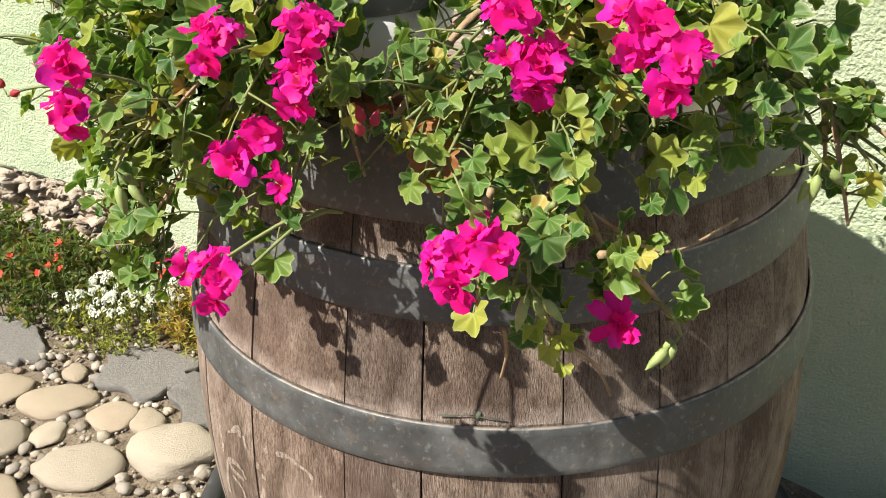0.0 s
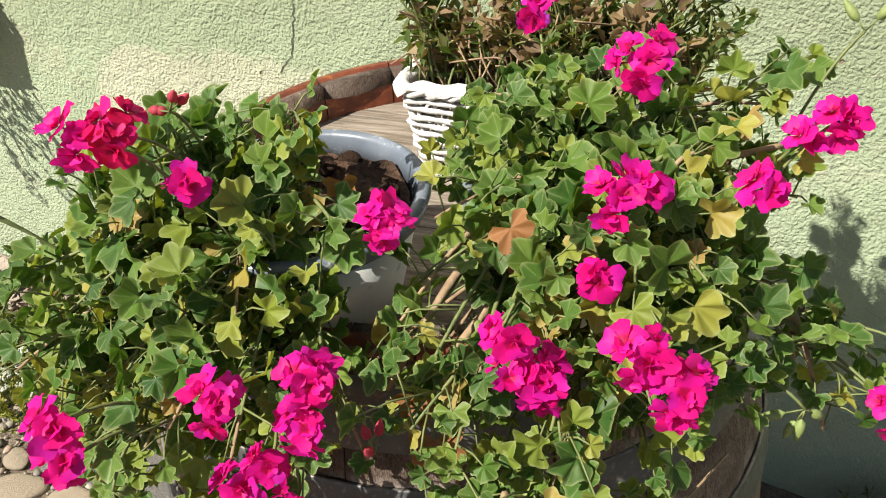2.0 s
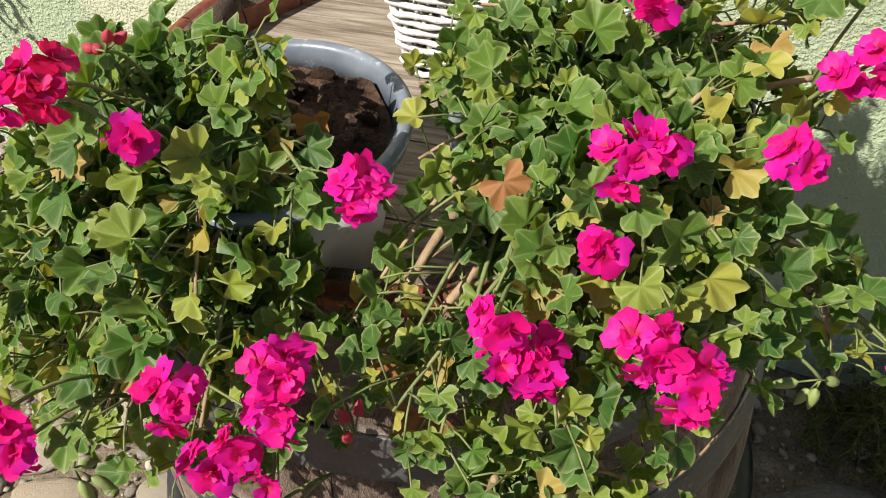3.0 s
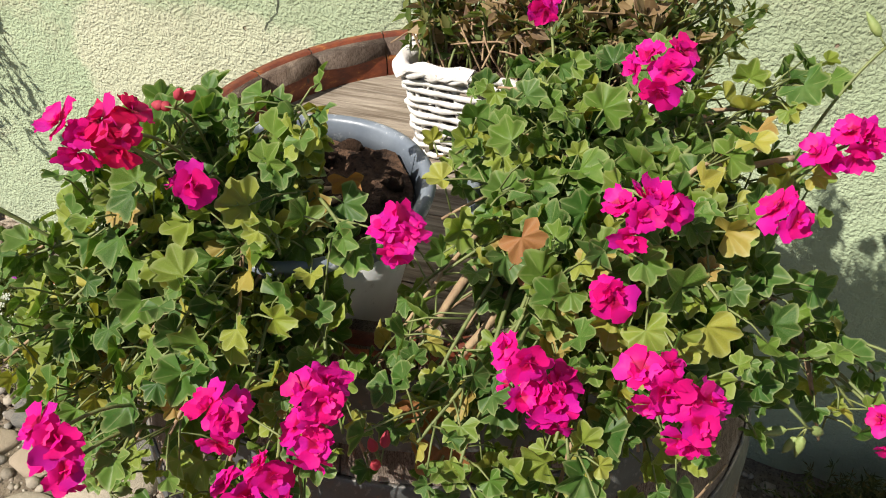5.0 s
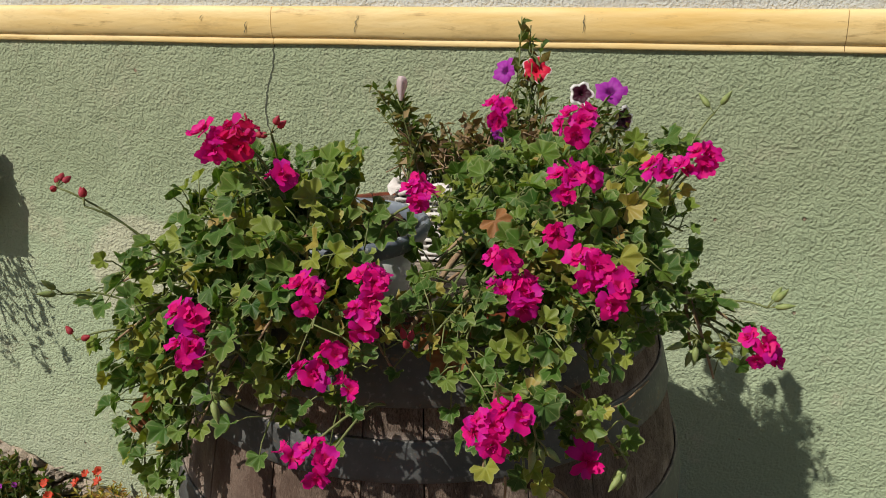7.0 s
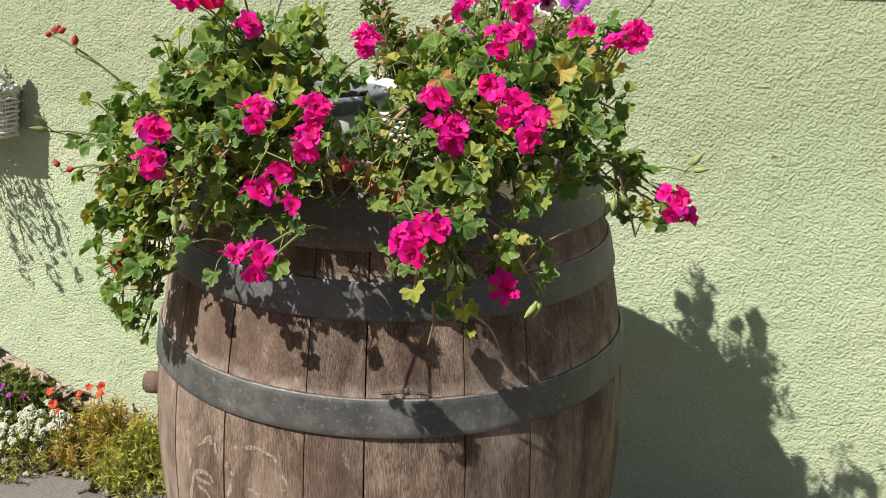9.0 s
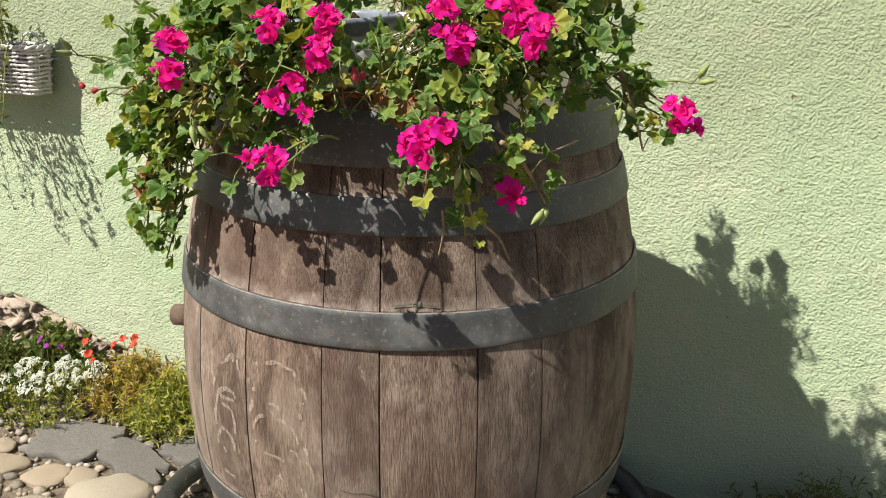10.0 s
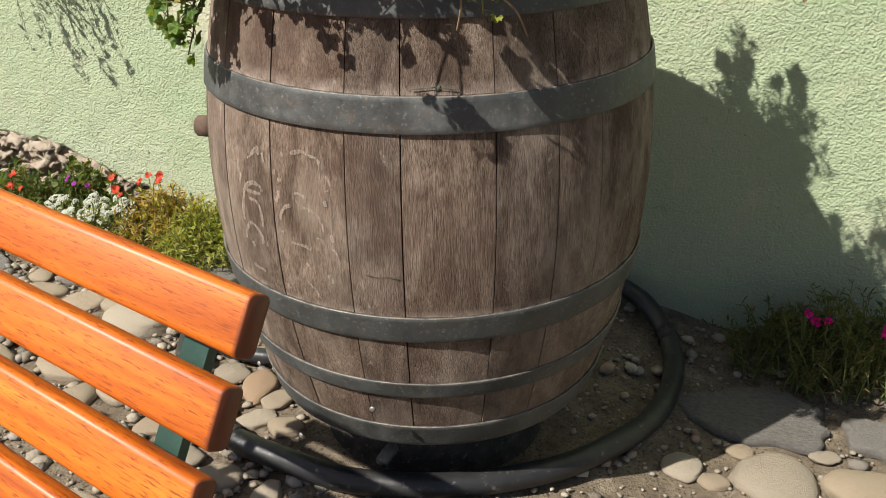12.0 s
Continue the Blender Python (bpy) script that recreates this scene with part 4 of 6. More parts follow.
def petal_lists(rnd, length, width, cup, notch=0.0):
    verts, uvs, faces = [], [], []
    ws = (0.16, 0.55, 0.92, 1.0, 0.72)
    for i, w in enumerate(ws):
        t = i / 4
        for j in (-1, -0.5, 0, 0.5, 1):
            y = length * (t - (rnd.uniform(0.0, 0.22) if i == 4 else 0) - (notch if i == 4 and j == 0 else 0))
            ruffle = 0.17 * length * t * t * rnd.uniform(-1, 1) * (0.35 + 0.65 * abs(j))
            verts.append((0.5 * width * w * j, y, cup * length * t * t + 0.10 * length * j * j * t + ruffle))
            uvs.append((t, 0.5 + 0.5 * j))
    for i in range(4):
        for j in range(4):
            a = i * 5 + j
            faces.append((a, a + 1, a + 6, a + 5))
    return verts, faces, uvs


def floret_mesh(name, seed, material, petals=6, length=0.0180, width=0.0195, open_deg=74, notch=0.0, rows=2):
    """One ruffled bloom that faces +z."""
    rnd = random.Random(seed)
    heap = Heap()
    for row in range(rows):
        for k in range(petals if row == 0 else max(3, petals - 3)):
            L = length * rnd.uniform(0.72, 1.15) * (1.0 if row == 0 else 0.55)
            v, f, uv = petal_lists(rnd, L, width * rnd.uniform(0.85, 1.1) * (1 if row == 0 else 0.6), rnd.uniform(-0.45, 0.20), notch)
            tilt = (90 - open_deg if row == 0 else 55) + rnd.uniform(-20, 20)
            m = Matrix.Rotation(2 * math.pi * (k + 0.4 * row) / petals + rnd.uniform(-0.25, 0.25), 4, "Z") @ Matrix.Rotation(radians(tilt), 4, "X") @ Matrix.Translation((0, 0.001, 0.001 * row))
            heap.put([m @ Vector(p) for p in v], f, uv)
    return heap.mesh(name, material)


FLORETS = [floret_mesh("floret", s, M_PINK) for s in range(6)]
RED_FLORETS = [floret_mesh("floret", 20 + s, M_CRIMSON) for s in range(3)]
LOOSE = [floret_mesh("floret", 30 + s, M_PINK, 5, 0.0165, 0.0115, 60, rows=1) for s in range(5)]


def bud_mesh(name, material, length, width):
    v, f = lathe_lists([(0.0004, 0), (width * 0.42, length * 0.15), (width * 0.5, length * 0.4), (width * 0.34, length * 0.72), (0.0004, length)], 8)
    return from_lists(name, v, f, material)


BUD_RED = bud_mesh("bud", M_BUDRED, 0.0125, 0.0078)
BUD_GREEN = bud_mesh("bud", M_BUDGREEN, 0.022, 0.008)


def facing(p, d, spin=0.0):
    """A pose at p whose +z looks along d."""
    return Matrix.Translation(p) @ Vector(d).normalized().to_track_quat("Z", "Y").to_matrix().to_4x4() @ Matrix.Rotation(spin, 4, "Z")


def leaf_pose(at, normal, outward, size, rnd):
    n = Vector(normal).normalized()
    o = Vector(outward)
    o = (o - n * o.dot(n))
    o = o.normalized() if o.length > 1e-4 else n.orthogonal().normalized()
    x = o.cross(n)
    m = Matrix((x, o, n)).transposed().to_4x4()
    return Matrix.Translation(at) @ m @ Matrix.Rotation(rnd.uniform(-0.7, 0.7), 4, "Z") @ Matrix.Diagonal((size, size, size, 1))


GAPS = ((0.098, -0.218, 1.05, 0.034), (-0.020, -0.110, 1.12, 0.036), (0.012, -0.122, 1.12, 0.026), (0.002, -0.19, 1.05, 0.020), (0.062, -0.175, 1.05, 0.022))


class Plant:
    """A leafy plant: stems, stalks, single leaves for the nearest and a joined rest."""

    def __init__(self, name, label, category, at, leaf_material, seed):
        self.ob = thing(name, label, category, at)
        self.rnd = random.Random(seed)
        self.stems, self.woody, self.rest, self.material = Heap(), Heap(), Heap(), leaf_material
        self.meshes = [from_lists("leaf", v, f, leaf_material, uv) for v, f, uv in LEAVES]
        self.single = 0

    def stem(self, path, r0, r1, woody=False):
        n = len(path)
        v, f = tube_lists(path, [r0 + (r1 - r0) * i / (n - 1) for i in range(n)], 5)
        (self.woody if woody else self.stems).put(v, f)

    def leaf(self, at, normal, outward, size, own):
        m = leaf_pose(at, normal, outward, size, self.rnd)
        k = self.rnd.randrange(len(LEAVES))
        if own and self.single < 290:
            piece("leaf", self.meshes[k], self.ob, m)
            self.single += 1
        else:
            v, f, uv = LEAVES[k]
            self.rest.put([m @ Vector(p) for p in v], f, uv)

    def trail(self, start, tip, rise, size, gap, near=0.35, spread=0.032, first=0.28, droop=0.0):
        rnd = self.rnd
        a, d = Vector(start), Vector(tip)
        a += Vector((rnd.uniform(-0.05, 0.05), rnd.uniform(-0.05, 0.05), 0))
        length = (d - a).length
        b = a + Vector((0, 0, rise)) + 0.25 * (d - a) * Vector((1, 1, 0)).length / 1.41
        c = d.lerp(a, 0.25) + Vector((0, 0, 0.35 * rise + droop))
        path = bezier(a, b, c, d, 12)
        old = int(abs(tip[0]) * 1000 + abs(tip[1]) * 1000) % 3 == 0
        self.stem(path, 0.0030 if old else 0.0026, 0.0013 if old else 0.0012, woody=old)
        count = max(3, int(length / gap))
        for i in range(count):
            t = first + (1 - first) * (i + rnd.random()) / count
            p = path[min(11, int(t * 11))].lerp(path[min(11, int(t * 11) + 1)], (t * 11) % 1)
            out = Vector((p.x, p.y + 0.05, 0)) * 1.6
            off = Vector((rnd.gauss(0, 1), rnd.gauss(0, 1), rnd.gauss(0.25, 1))) * spread * 0.6 + out.normalized() * spread * rnd.uniform(0, 0.8)
            q = p + off
            # keep leaves out of the barrel wall
            flat = math.hypot(q.x, q.y)
            lim = barrel_r(min(q.z, 1.05)) + 0.012 if q.z < 1.05 else 0.0
            if flat < lim:
                q.x, q.y = q.x * lim / flat, q.y * lim / flat
            if q.y > 0.60:
                q.y = 0.60
            # open places where soil and the bucket's side show
            if any(math.hypot(q.x - 0.38 * (q.z - gz) - gx, q.y + 1.08 * (q.z - gz) - gy) < gr for gx, gy, gz, gr in GAPS):
                continue
            self.stem([p, p.lerp(q, 0.6) + Vector((0, 0, 0.004)), q], 0.0009, 0.0007)
            s = size * rnd.choice((rnd.uniform(0.5, 0.8), rnd.uniform(0.7, 0.95), rnd.uniform(0.85, 1.1))) * (1.0 if t < 0.85 else 0.75)
            normal = out.normalized() * rnd.uniform(0.0, 0.7) + TO_SUN * rnd.uniform(0.0, 0.7) + Vector((rnd.gauss(0, 0.5), rnd.gauss(0, 0.5), rnd.gauss(0.3, 0.45)))
            self.leaf(q, normal, off + Vector((0, -0.006, -0.008)), s, rnd.random() < near)

    def head(self, at, face, radius, florets, meshes, start, label=""):
        """A rounded flower head on a long stalk."""
        rnd = self.rnd
        at, face = Vector(at), Vector(face).normalized()
        core = at - face * radius * 0.75
        heap = Heap()
        s = Vector(start)
        path = bezier(s, s.lerp(core, 0.35) + Vector((0, 0, 0.03)), core - face * 0.035, core, 9)
        v, f = tube_lists(path, [0.0014] * 8 + [0.0022], 6)
        heap.put(v, f)
        spots = []
        for k in range(florets):
            ph = k * 2.399963
            c = 1 - (k + 0.5) / florets * 0.95 if florets > 1 else 1.0
            sn = math.sqrt(max(0, 1 - c * c))
            d = facing((0, 0, 0), face).to_3x3() @ Vector((sn * math.cos(ph), sn * math.sin(ph), c))
            p = core + d * radius * rnd.uniform(0.72, 1.0)
            spots.append((p, (d + face * 0.35).normalized()))
            v, f = tube_lists([core, core.lerp(p, 0.6), p], 0.0008, 4)
            heap.put(v, f)
        ob = part("flower_head", heap.mesh("flower_head", M_STEM), None, self.ob, label)
        for p, d in spots:
            sc = rnd.uniform(0.64, 0.95)
            fl = new("floret", rnd.choice(meshes))
            fl.parent = ob
            fl.matrix_parent_inverse = Matrix.Identity(4)
            fl.matrix_basis = facing(p, d, rnd.uniform(0, 6.28)) @ Matrix.Diagonal((sc, sc, sc, 1))

    def buds(self, at, start, count, mesh, hang=False, spread=0.012):
        rnd = self.rnd
        at, s = Vector(at), Vector(start)
        heap = Heap()
        path = bezier(s, s.lerp(at, 0.35) + Vector((0, 0, 0.02)), s.lerp(at, 0.75) + Vector((0, 0, 0.012)), at, 9)
        v, f = tube_lists(path, 0.0013, 5)
        heap.put(v, f)
        tips = []
        for k in range(count):
            d = Vector((rnd.gauss(0, 1), rnd.gauss(0, 1), -1.6 if hang else rnd.gauss(0.8, 0.6))).normalized()
            q = at + d * spread * rnd.uniform(0.6, 1.2)
            v, f = tube_lists([at, q], 0.0008, 4)
            heap.put(v, f)
            tips.append((q, d))
        ob = part("bud_stalk", heap.mesh("bud_stalk", M_STEM), None, self.ob, "cluster of closed buds on a thin stalk")
        for q, d in tips:
            b = new("bud", mesh)
            b.parent = ob
            b.matrix_basis = facing(q, d)

    def done(self):
        part("stem", self.stems.mesh("stem", M_STEM), None, self.ob, "thin green trailing stems", kind="stuff")
        if self.woody.v:
            part("woody_stem", self.woody.mesh("woody_stem", M_WOODY), None, self.ob, "bare brown woody stems", kind="stuff")
        part("foliage", self.rest.mesh("foliage", self.material), None, self.ob, "dense green ivy-shaped leaves", kind="stuff")


FACE = Vector((0.1, -0.85, 0.52))

# plant in the first bucket
ga = Plant("ivy_geranium", "trailing ivy geranium with magenta flowers and yellowing leaves", "geranium", BA, M_LEAF, 11)
TIPS_A = [(-0.173, -0.372, 1.114), (-0.141, -0.324, 1.142), (-0.102, -0.330, 1.131), (-0.110, -0.370, 1.094), (-0.127, -0.198, 1.190), (-0.013, -0.312, 1.160), (-0.217, -0.267, 1.150),
          (-0.133, -0.300, 1.185), (-0.030, -0.262, 1.210), (-0.066, -0.301, 1.114), (-0.300, -0.312, 1.071), (-0.255, -0.375, 1.035), (-0.20, -0.38, 1.00), (-0.15, -0.41, 1.02),
          (-0.10, -0.43, 1.04), (-0.05, -0.43, 1.08), (0.0, -0.41, 1.09), (-0.22, -0.36, 0.95), (-0.17, -0.37, 0.93), (-0.10, -0.41, 0.985), (-0.03, -0.42, 1.00), (-0.28, -0.32, 0.98),
          (-0.02, -0.37, 1.13), (0.045, -0.37, 1.09), (-0.19, -0.30, 1.16), (-0.09, -0.24, 1.19), (-0.25, -0.21, 1.10), (0.035, -0.29, 1.165), (0.03, -0.42, 1.005), (-0.06, -0.41, 0.965), (-0.24, -0.30, 1.02), (-0.19, -0.24, 1.15),
          (-0.16, -0.34, 1.06), (-0.05, -0.35, 1.05), (-0.27, -0.34, 1.10), (-0.22, -0.33, 1.07), (-0.06, -0.38, 1.12), (-0.18, -0.18, 1.15), (-0.20, -0.39, 1.05), (-0.13, -0.39, 1.06)]
for tip in TIPS_A:
    ga.trail(BA, tip, 0.07, 0.041, 0.0118)
for tip in ((-0.300, -0.285, 0.95), (-0.275, -0.315, 0.865), (-0.235, -0.325, 0.835), (-0.295, -0.29, 0.86), (-0.25, -0.30, 0.815), (-0.293, -0.300, 0.887), (-0.289, -0.304, 0.828), (-0.258, -0.307, 0.792), (-0.215, -0.320, 0.862), (-0.27, -0.29, 0.93), (-0.24, -0.315, 0.90)):
    ga.trail(Vector((-0.20, -0.30, 1.05)), tip, 0.03, 0.040, 0.0120, spread=0.026, first=0.1)
ga.trail(BA, (-0.115, -0.30, 1.215), 0.08, 0.036, 0.012)
ga.trail(BA, (-0.01, -0.25, 1.235), 0.08, 0.040, 0.012)

for tip in ((0.05, -0.365, 1.045), (0.075, -0.375, 1.03), (0.03, -0.385, 1.03)):
    ga.trail(BA, tip, 0.05, 0.036, 0.014)

# plant in the second bucket
gb = Plant("ivy_geranium", "bushy ivy geranium with magenta flowers trailing over the rim", "geranium", BB, M_LEAF, 12)
TIPS_B = [(0.113, -0.052, 1.150), (0.265, -0.040, 1.155), (0.350, -0.071, 1.117), (0.319, -0.186, 1.096), (0.325, -0.270, 1.06), (0.118, -0.385, 1.085), (0.087, -0.322, 1.09), (0.110, -0.071, 1.17),
          (0.250, -0.286, 1.140), (0.277, -0.131, 1.182), (0.336, -0.189, 1.108), (0.111, -0.353, 1.09), (0.150, -0.225, 1.135), (0.106, -0.187, 1.15), (0.22, -0.37, 1.08), (0.20, -0.39, 1.01),
          (0.21, -0.375, 1.02), (0.30, -0.25, 1.14), (0.20, -0.27, 1.155), (0.24, -0.20, 1.18), (0.20, -0.10, 1.165), (0.33, -0.10, 1.13),
          (0.17, -0.38, 0.99), (0.34, -0.22, 1.05), (0.36, -0.17, 1.04), (0.16, -0.30, 1.12), (0.28, -0.19, 1.16), (0.12, -0.13, 1.165), (0.15, -0.34, 1.08), (0.25, -0.09, 1.17), (0.32, -0.24, 1.08), (0.30, -0.14, 1.14)]
TIPS_B += [(0.24, -0.32, 1.05), (0.265, -0.305, 1.035), (0.285, -0.295, 1.06), (0.25, -0.345, 1.075), (0.26, -0.325, 1.06), (0.28, -0.30, 1.05), (0.07, -0.29, 1.09), (0.055, -0.25, 1.08), (0.05, -0.31, 1.06), (0.09, -0.30, 1.05), (0.335, -0.02, 1.205), (0.33, 0.01, 1.19), (0.31, -0.05, 1.19), (0.085, -0.16, 1.160), (0.10, -0.11, 1.165), (0.085, -0.09, 1.15), (0.075, -0.21, 1.14), (0.14, -0.05, 1.175), (0.18, -0.03, 1.17), (0.22, -0.02, 1.165), (0.09, -0.25, 1.12), (0.06, -0.13, 1.15), (0.13, 0.0, 1.18), (0.12, -0.385, 1.03), (0.145, -0.39, 1.05), (0.10, -0.37, 1.06),
           (0.215, -0.335, 1.075), (0.31, -0.28, 1.05), (0.34, -0.24, 1.065), (0.275, -0.335, 1.09), (0.09, -0.10, 1.195), (0.075, -0.06, 1.18), (0.10, -0.03, 1.20), (0.065, -0.11, 1.15), (0.06, -0.05, 1.14), (0.11, -0.02, 1.15), (0.075, -0.03, 1.125), (0.085, -0.015, 1.145), (0.06, -0.035, 1.105), (0.095, -0.02, 1.12)]
for tip in TIPS_B:
    gb.trail(BB, tip, 0.07, 0.038, 0.0130)
for tip in ((0.045, -0.090, 1.120), (0.052, -0.085, 1.095), (0.042, -0.080, 1.140), (0.030, -0.085, 1.130), (0.060, -0.095, 1.110), (0.025, -0.080, 1.110)):
    gb.trail(BB, tip, 0.05, 0.034, 0.013, spread=0.022, first=0.4)
for tip in ((0.190, -0.372, 0.950), (0.205, -0.330, 0.885), (0.222, -0.345, 0.905), (0.175, -0.375, 0.985), (0.165, -0.372, 0.925)):
    gb.trail(Vector((0.19, -0.37, 1.05)), tip, 0.02, 0.034, 0.0120, spread=0.020, first=0.1)
for tip in ((0.300, -0.318, 0.935), (0.270, -0.330, 0.925), (0.255, -0.335, 0.955)):
    gb.trail(Vector((0.25, -0.36, 1.02)), tip, 0.02, 0.032, 0.0125, spread=0.018, first=0.2)
for tip in ((0.370, -0.149, 0.986), (0.415, -0.19, 1.015), (0.395, -0.205, 0.985), (0.425, -0.16, 1.03)):
    gb.trail(Vector((0.31, -0.16, 1.08)), tip, 0.015, 0.034, 0.0140, spread=0.020, first=0.2)

PINK = "magenta ruffled geranium flower head"
for at, r, n, meshes, start, who in (
    ((-0.098, -0.350, 1.272), 0.026, 6, RED_FLORETS, (-0.09, -0.28, 1.19), ga),
    ((-0.124, -0.358, 1.268), 0.022, 5, FLORETS, (-0.09, -0.30, 1.19), ga),
    ((0.088, -0.335, 1.216), 0.022, 6, FLORETS, (0.03, -0.29, 1.15), ga),
    ((-0.096, -0.486, 1.122), 0.020, 4, FLORETS, (-0.08, -0.40, 1.06), ga),
    ((-0.097, -0.486, 1.092), 0.022, 5, FLORETS, (-0.08, -0.40, 1.04), ga),
    ((0.015, -0.455, 1.148), 0.026, 6, FLORETS, (0.0, -0.38, 1.10), ga),
    ((0.068, -0.425, 1.150), 0.024, 6, FLORETS, (0.04, -0.36, 1.10), ga),
    ((0.062, -0.432, 1.118), 0.024, 5, FLORETS, (0.04, -0.36, 1.08), ga),
    ((0.030, -0.440, 1.078), 0.018, 3, FLORETS, (0.01, -0.38, 1.05), ga),
    ((0.008, -0.448, 1.058), 0.020, 4, FLORETS, (0.0, -0.38, 1.03), ga),
    ((0.042, -0.436, 1.042), 0.012, 3, LOOSE, (0.01, -0.38, 1.03), ga),
    ((0.040, -0.508, 1.004), 0.024, 5, FLORETS, (0.07, -0.40, 1.01), ga),
    ((0.008, -0.505, 1.002), 0.016, 3, LOOSE, (0.07, -0.40, 1.01), ga),
    ((-0.062, -0.335, 1.225), 0.012, 2, FLORETS, (-0.07, -0.28, 1.18), ga),
    ((0.190, -0.455, 1.030), 0.030, 8, FLORETS, (0.19, -0.38, 1.00), gb),
    ((0.212, -0.448, 1.040), 0.018, 3, FLORETS, (0.19, -0.38, 1.00), gb),
    ((0.435, -0.235, 1.042), 0.028, 7, FLORETS, (0.35, -0.16, 1.04), gb),
    ((0.452, -0.222, 1.022), 0.018, 3, FLORETS, (0.36, -0.16, 1.03), gb),
    ((0.262, -0.358, 1.160), 0.030, 7, FLORETS, (0.25, -0.28, 1.10), gb),
    ((0.286, -0.360, 1.141), 0.028, 6, FLORETS, (0.26, -0.28, 1.09), gb),
    ((0.178, -0.362, 1.160), 0.020, 4, FLORETS, (0.17, -0.28, 1.10), gb),
    ((0.200, -0.362, 1.128), 0.024, 6, FLORETS, (0.18, -0.28, 1.08), gb),
    ((0.178, -0.366, 1.134), 0.016, 3, LOOSE, (0.18, -0.28, 1.08), gb),
    ((0.228, -0.275, 1.224), 0.026, 6, FLORETS, (0.22, -0.20, 1.15), gb),
    ((0.250, -0.262, 1.222), 0.016, 3, FLORETS, (0.23, -0.20, 1.15), gb),
    ((0.320, -0.268, 1.237), 0.016, 4, FLORETS, (0.29, -0.20, 1.15), gb),
    ((0.366, -0.142, 1.228), 0.018, 5, FLORETS, (0.32, -0.13, 1.14), gb),
    ((0.346, -0.150, 1.212), 0.010, 2, FLORETS, (0.31, -0.13, 1.13), gb),
    ((0.222, -0.142, 1.262), 0.030, 8, FLORETS, (0.20, -0.11, 1.16), gb),
    ((0.103, -0.012, 1.252), 0.026, 7, FLORETS, (0.13, -0.06, 1.16), gb),
    ((0.222, -0.295, 1.170), 0.010, 2, FLORETS, (0.21, -0.25, 1.13), gb),
):
    n = max(2, round(n * 0.62))
    r *= 0.64
    who.head(at, FACE + Vector((random.uniform(-0.2, 0.2), 0, random.uniform(-0.15, 0.25))), r, n, meshes, start, PINK)

STAR_AT = (0.272, -0.360, 0.951)
STAR = [floret_mesh("floret", 90, M_PINK, 8, 0.027, 0.0125, 66, rows=2)]
gb.head(STAR_AT, FACE, 0.012, 1, STAR, (0.25, -0.345, 0.985), "single open magenta geranium bloom")
ga.buds((-0.326, -0.348, 1.201), (-0.22, -0.30, 1.10), 4, BUD_RED)
ga.buds((-0.295, -0.345, 1.180), (-0.22, -0.30, 1.10), 2, BUD_RED)
ga.buds((-0.315, -0.375, 1.085), (-0.24, -0.33, 1.05), 3, BUD_GREEN)
ga.buds((-0.290, -0.395, 1.040), (-0.22, -0.35, 1.03), 2, BUD_RED)
ga.buds((-0.085, -0.300, 1.262), (-0.10, -0.25, 1.19), 4, BUD_RED)
ga.buds((0.096, -0.400, 1.070), (0.06, -0.36, 1.07), 3, BUD_RED)
ga.buds((-0.09, -0.46, 1.035), (-0.10, -0.40, 1.04), 4, BUD_GREEN, True)
gb.buds((0.228, -0.42, 1.005), (0.20, -0.37, 1.02), 4, BUD_GREEN, True)
gb.buds((0.312, -0.345, 0.945), (0.28, -0.335, 0.955), 3, BUD_GREEN, True)
gb.buds((0.372, -0.26, 1.055), (0.32, -0.24, 1.055), 4, BUD_GREEN, True)
gb.buds((0.376, -0.06, 1.262), (0.33, -0.09, 1.17), 2, BUD_GREEN)
gb.buds((0.445, -0.190, 1.070), (0.37, -0.15, 1.04), 3, BUD_GREEN)
# bare stems between the buckets and a few dying leaves
for pts in ([(0.13, -0.18, 1.10), (0.115, -0.25, 1.13), (0.095, -0.30, 1.10), (0.075, -0.33, 1.06)], [(0.14, -0.20, 1.10), (0.14, -0.27, 1.11), (0.11, -0.31, 1.07), (0.10, -0.34, 1.045)],
            [(0.18, -0.08, 1.11), (0.20, -0.05, 1.17), (0.17, -0.02, 1.20)], [(0.20, -0.10, 1.11), (0.26, -0.12, 1.16), (0.33, -0.10, 1.18)], [(0.17, -0.21, 1.10), (0.16, -0.29, 1.10), (0.12, -0.345, 1.05)]):
    gb.stem(smooth_path(pts, 6), 0.0042, 0.0026, woody=True)
gb.stem(smooth_path([(0.245, -0.355, 1.03), (0.29, -0.33, 0.998), (0.325, -0.27, 1.005)], 6), 0.0014, 0.0011, woody=True)
for pts in ([(0.19, -0.375, 0.93), (0.188, -0.365, 0.90), (0.180, -0.358, 0.868)], [(0.235, -0.35, 0.91), (0.25, -0.335, 0.89), (0.262, -0.33, 0.862)]):
    gb.stem(smooth_path(pts, 5), 0.0016, 0.0012, woody=True)
russet = [from_lists("leaf", v, f, M_RUSSET, uv) for v, f, uv in LEAVES[:3]]
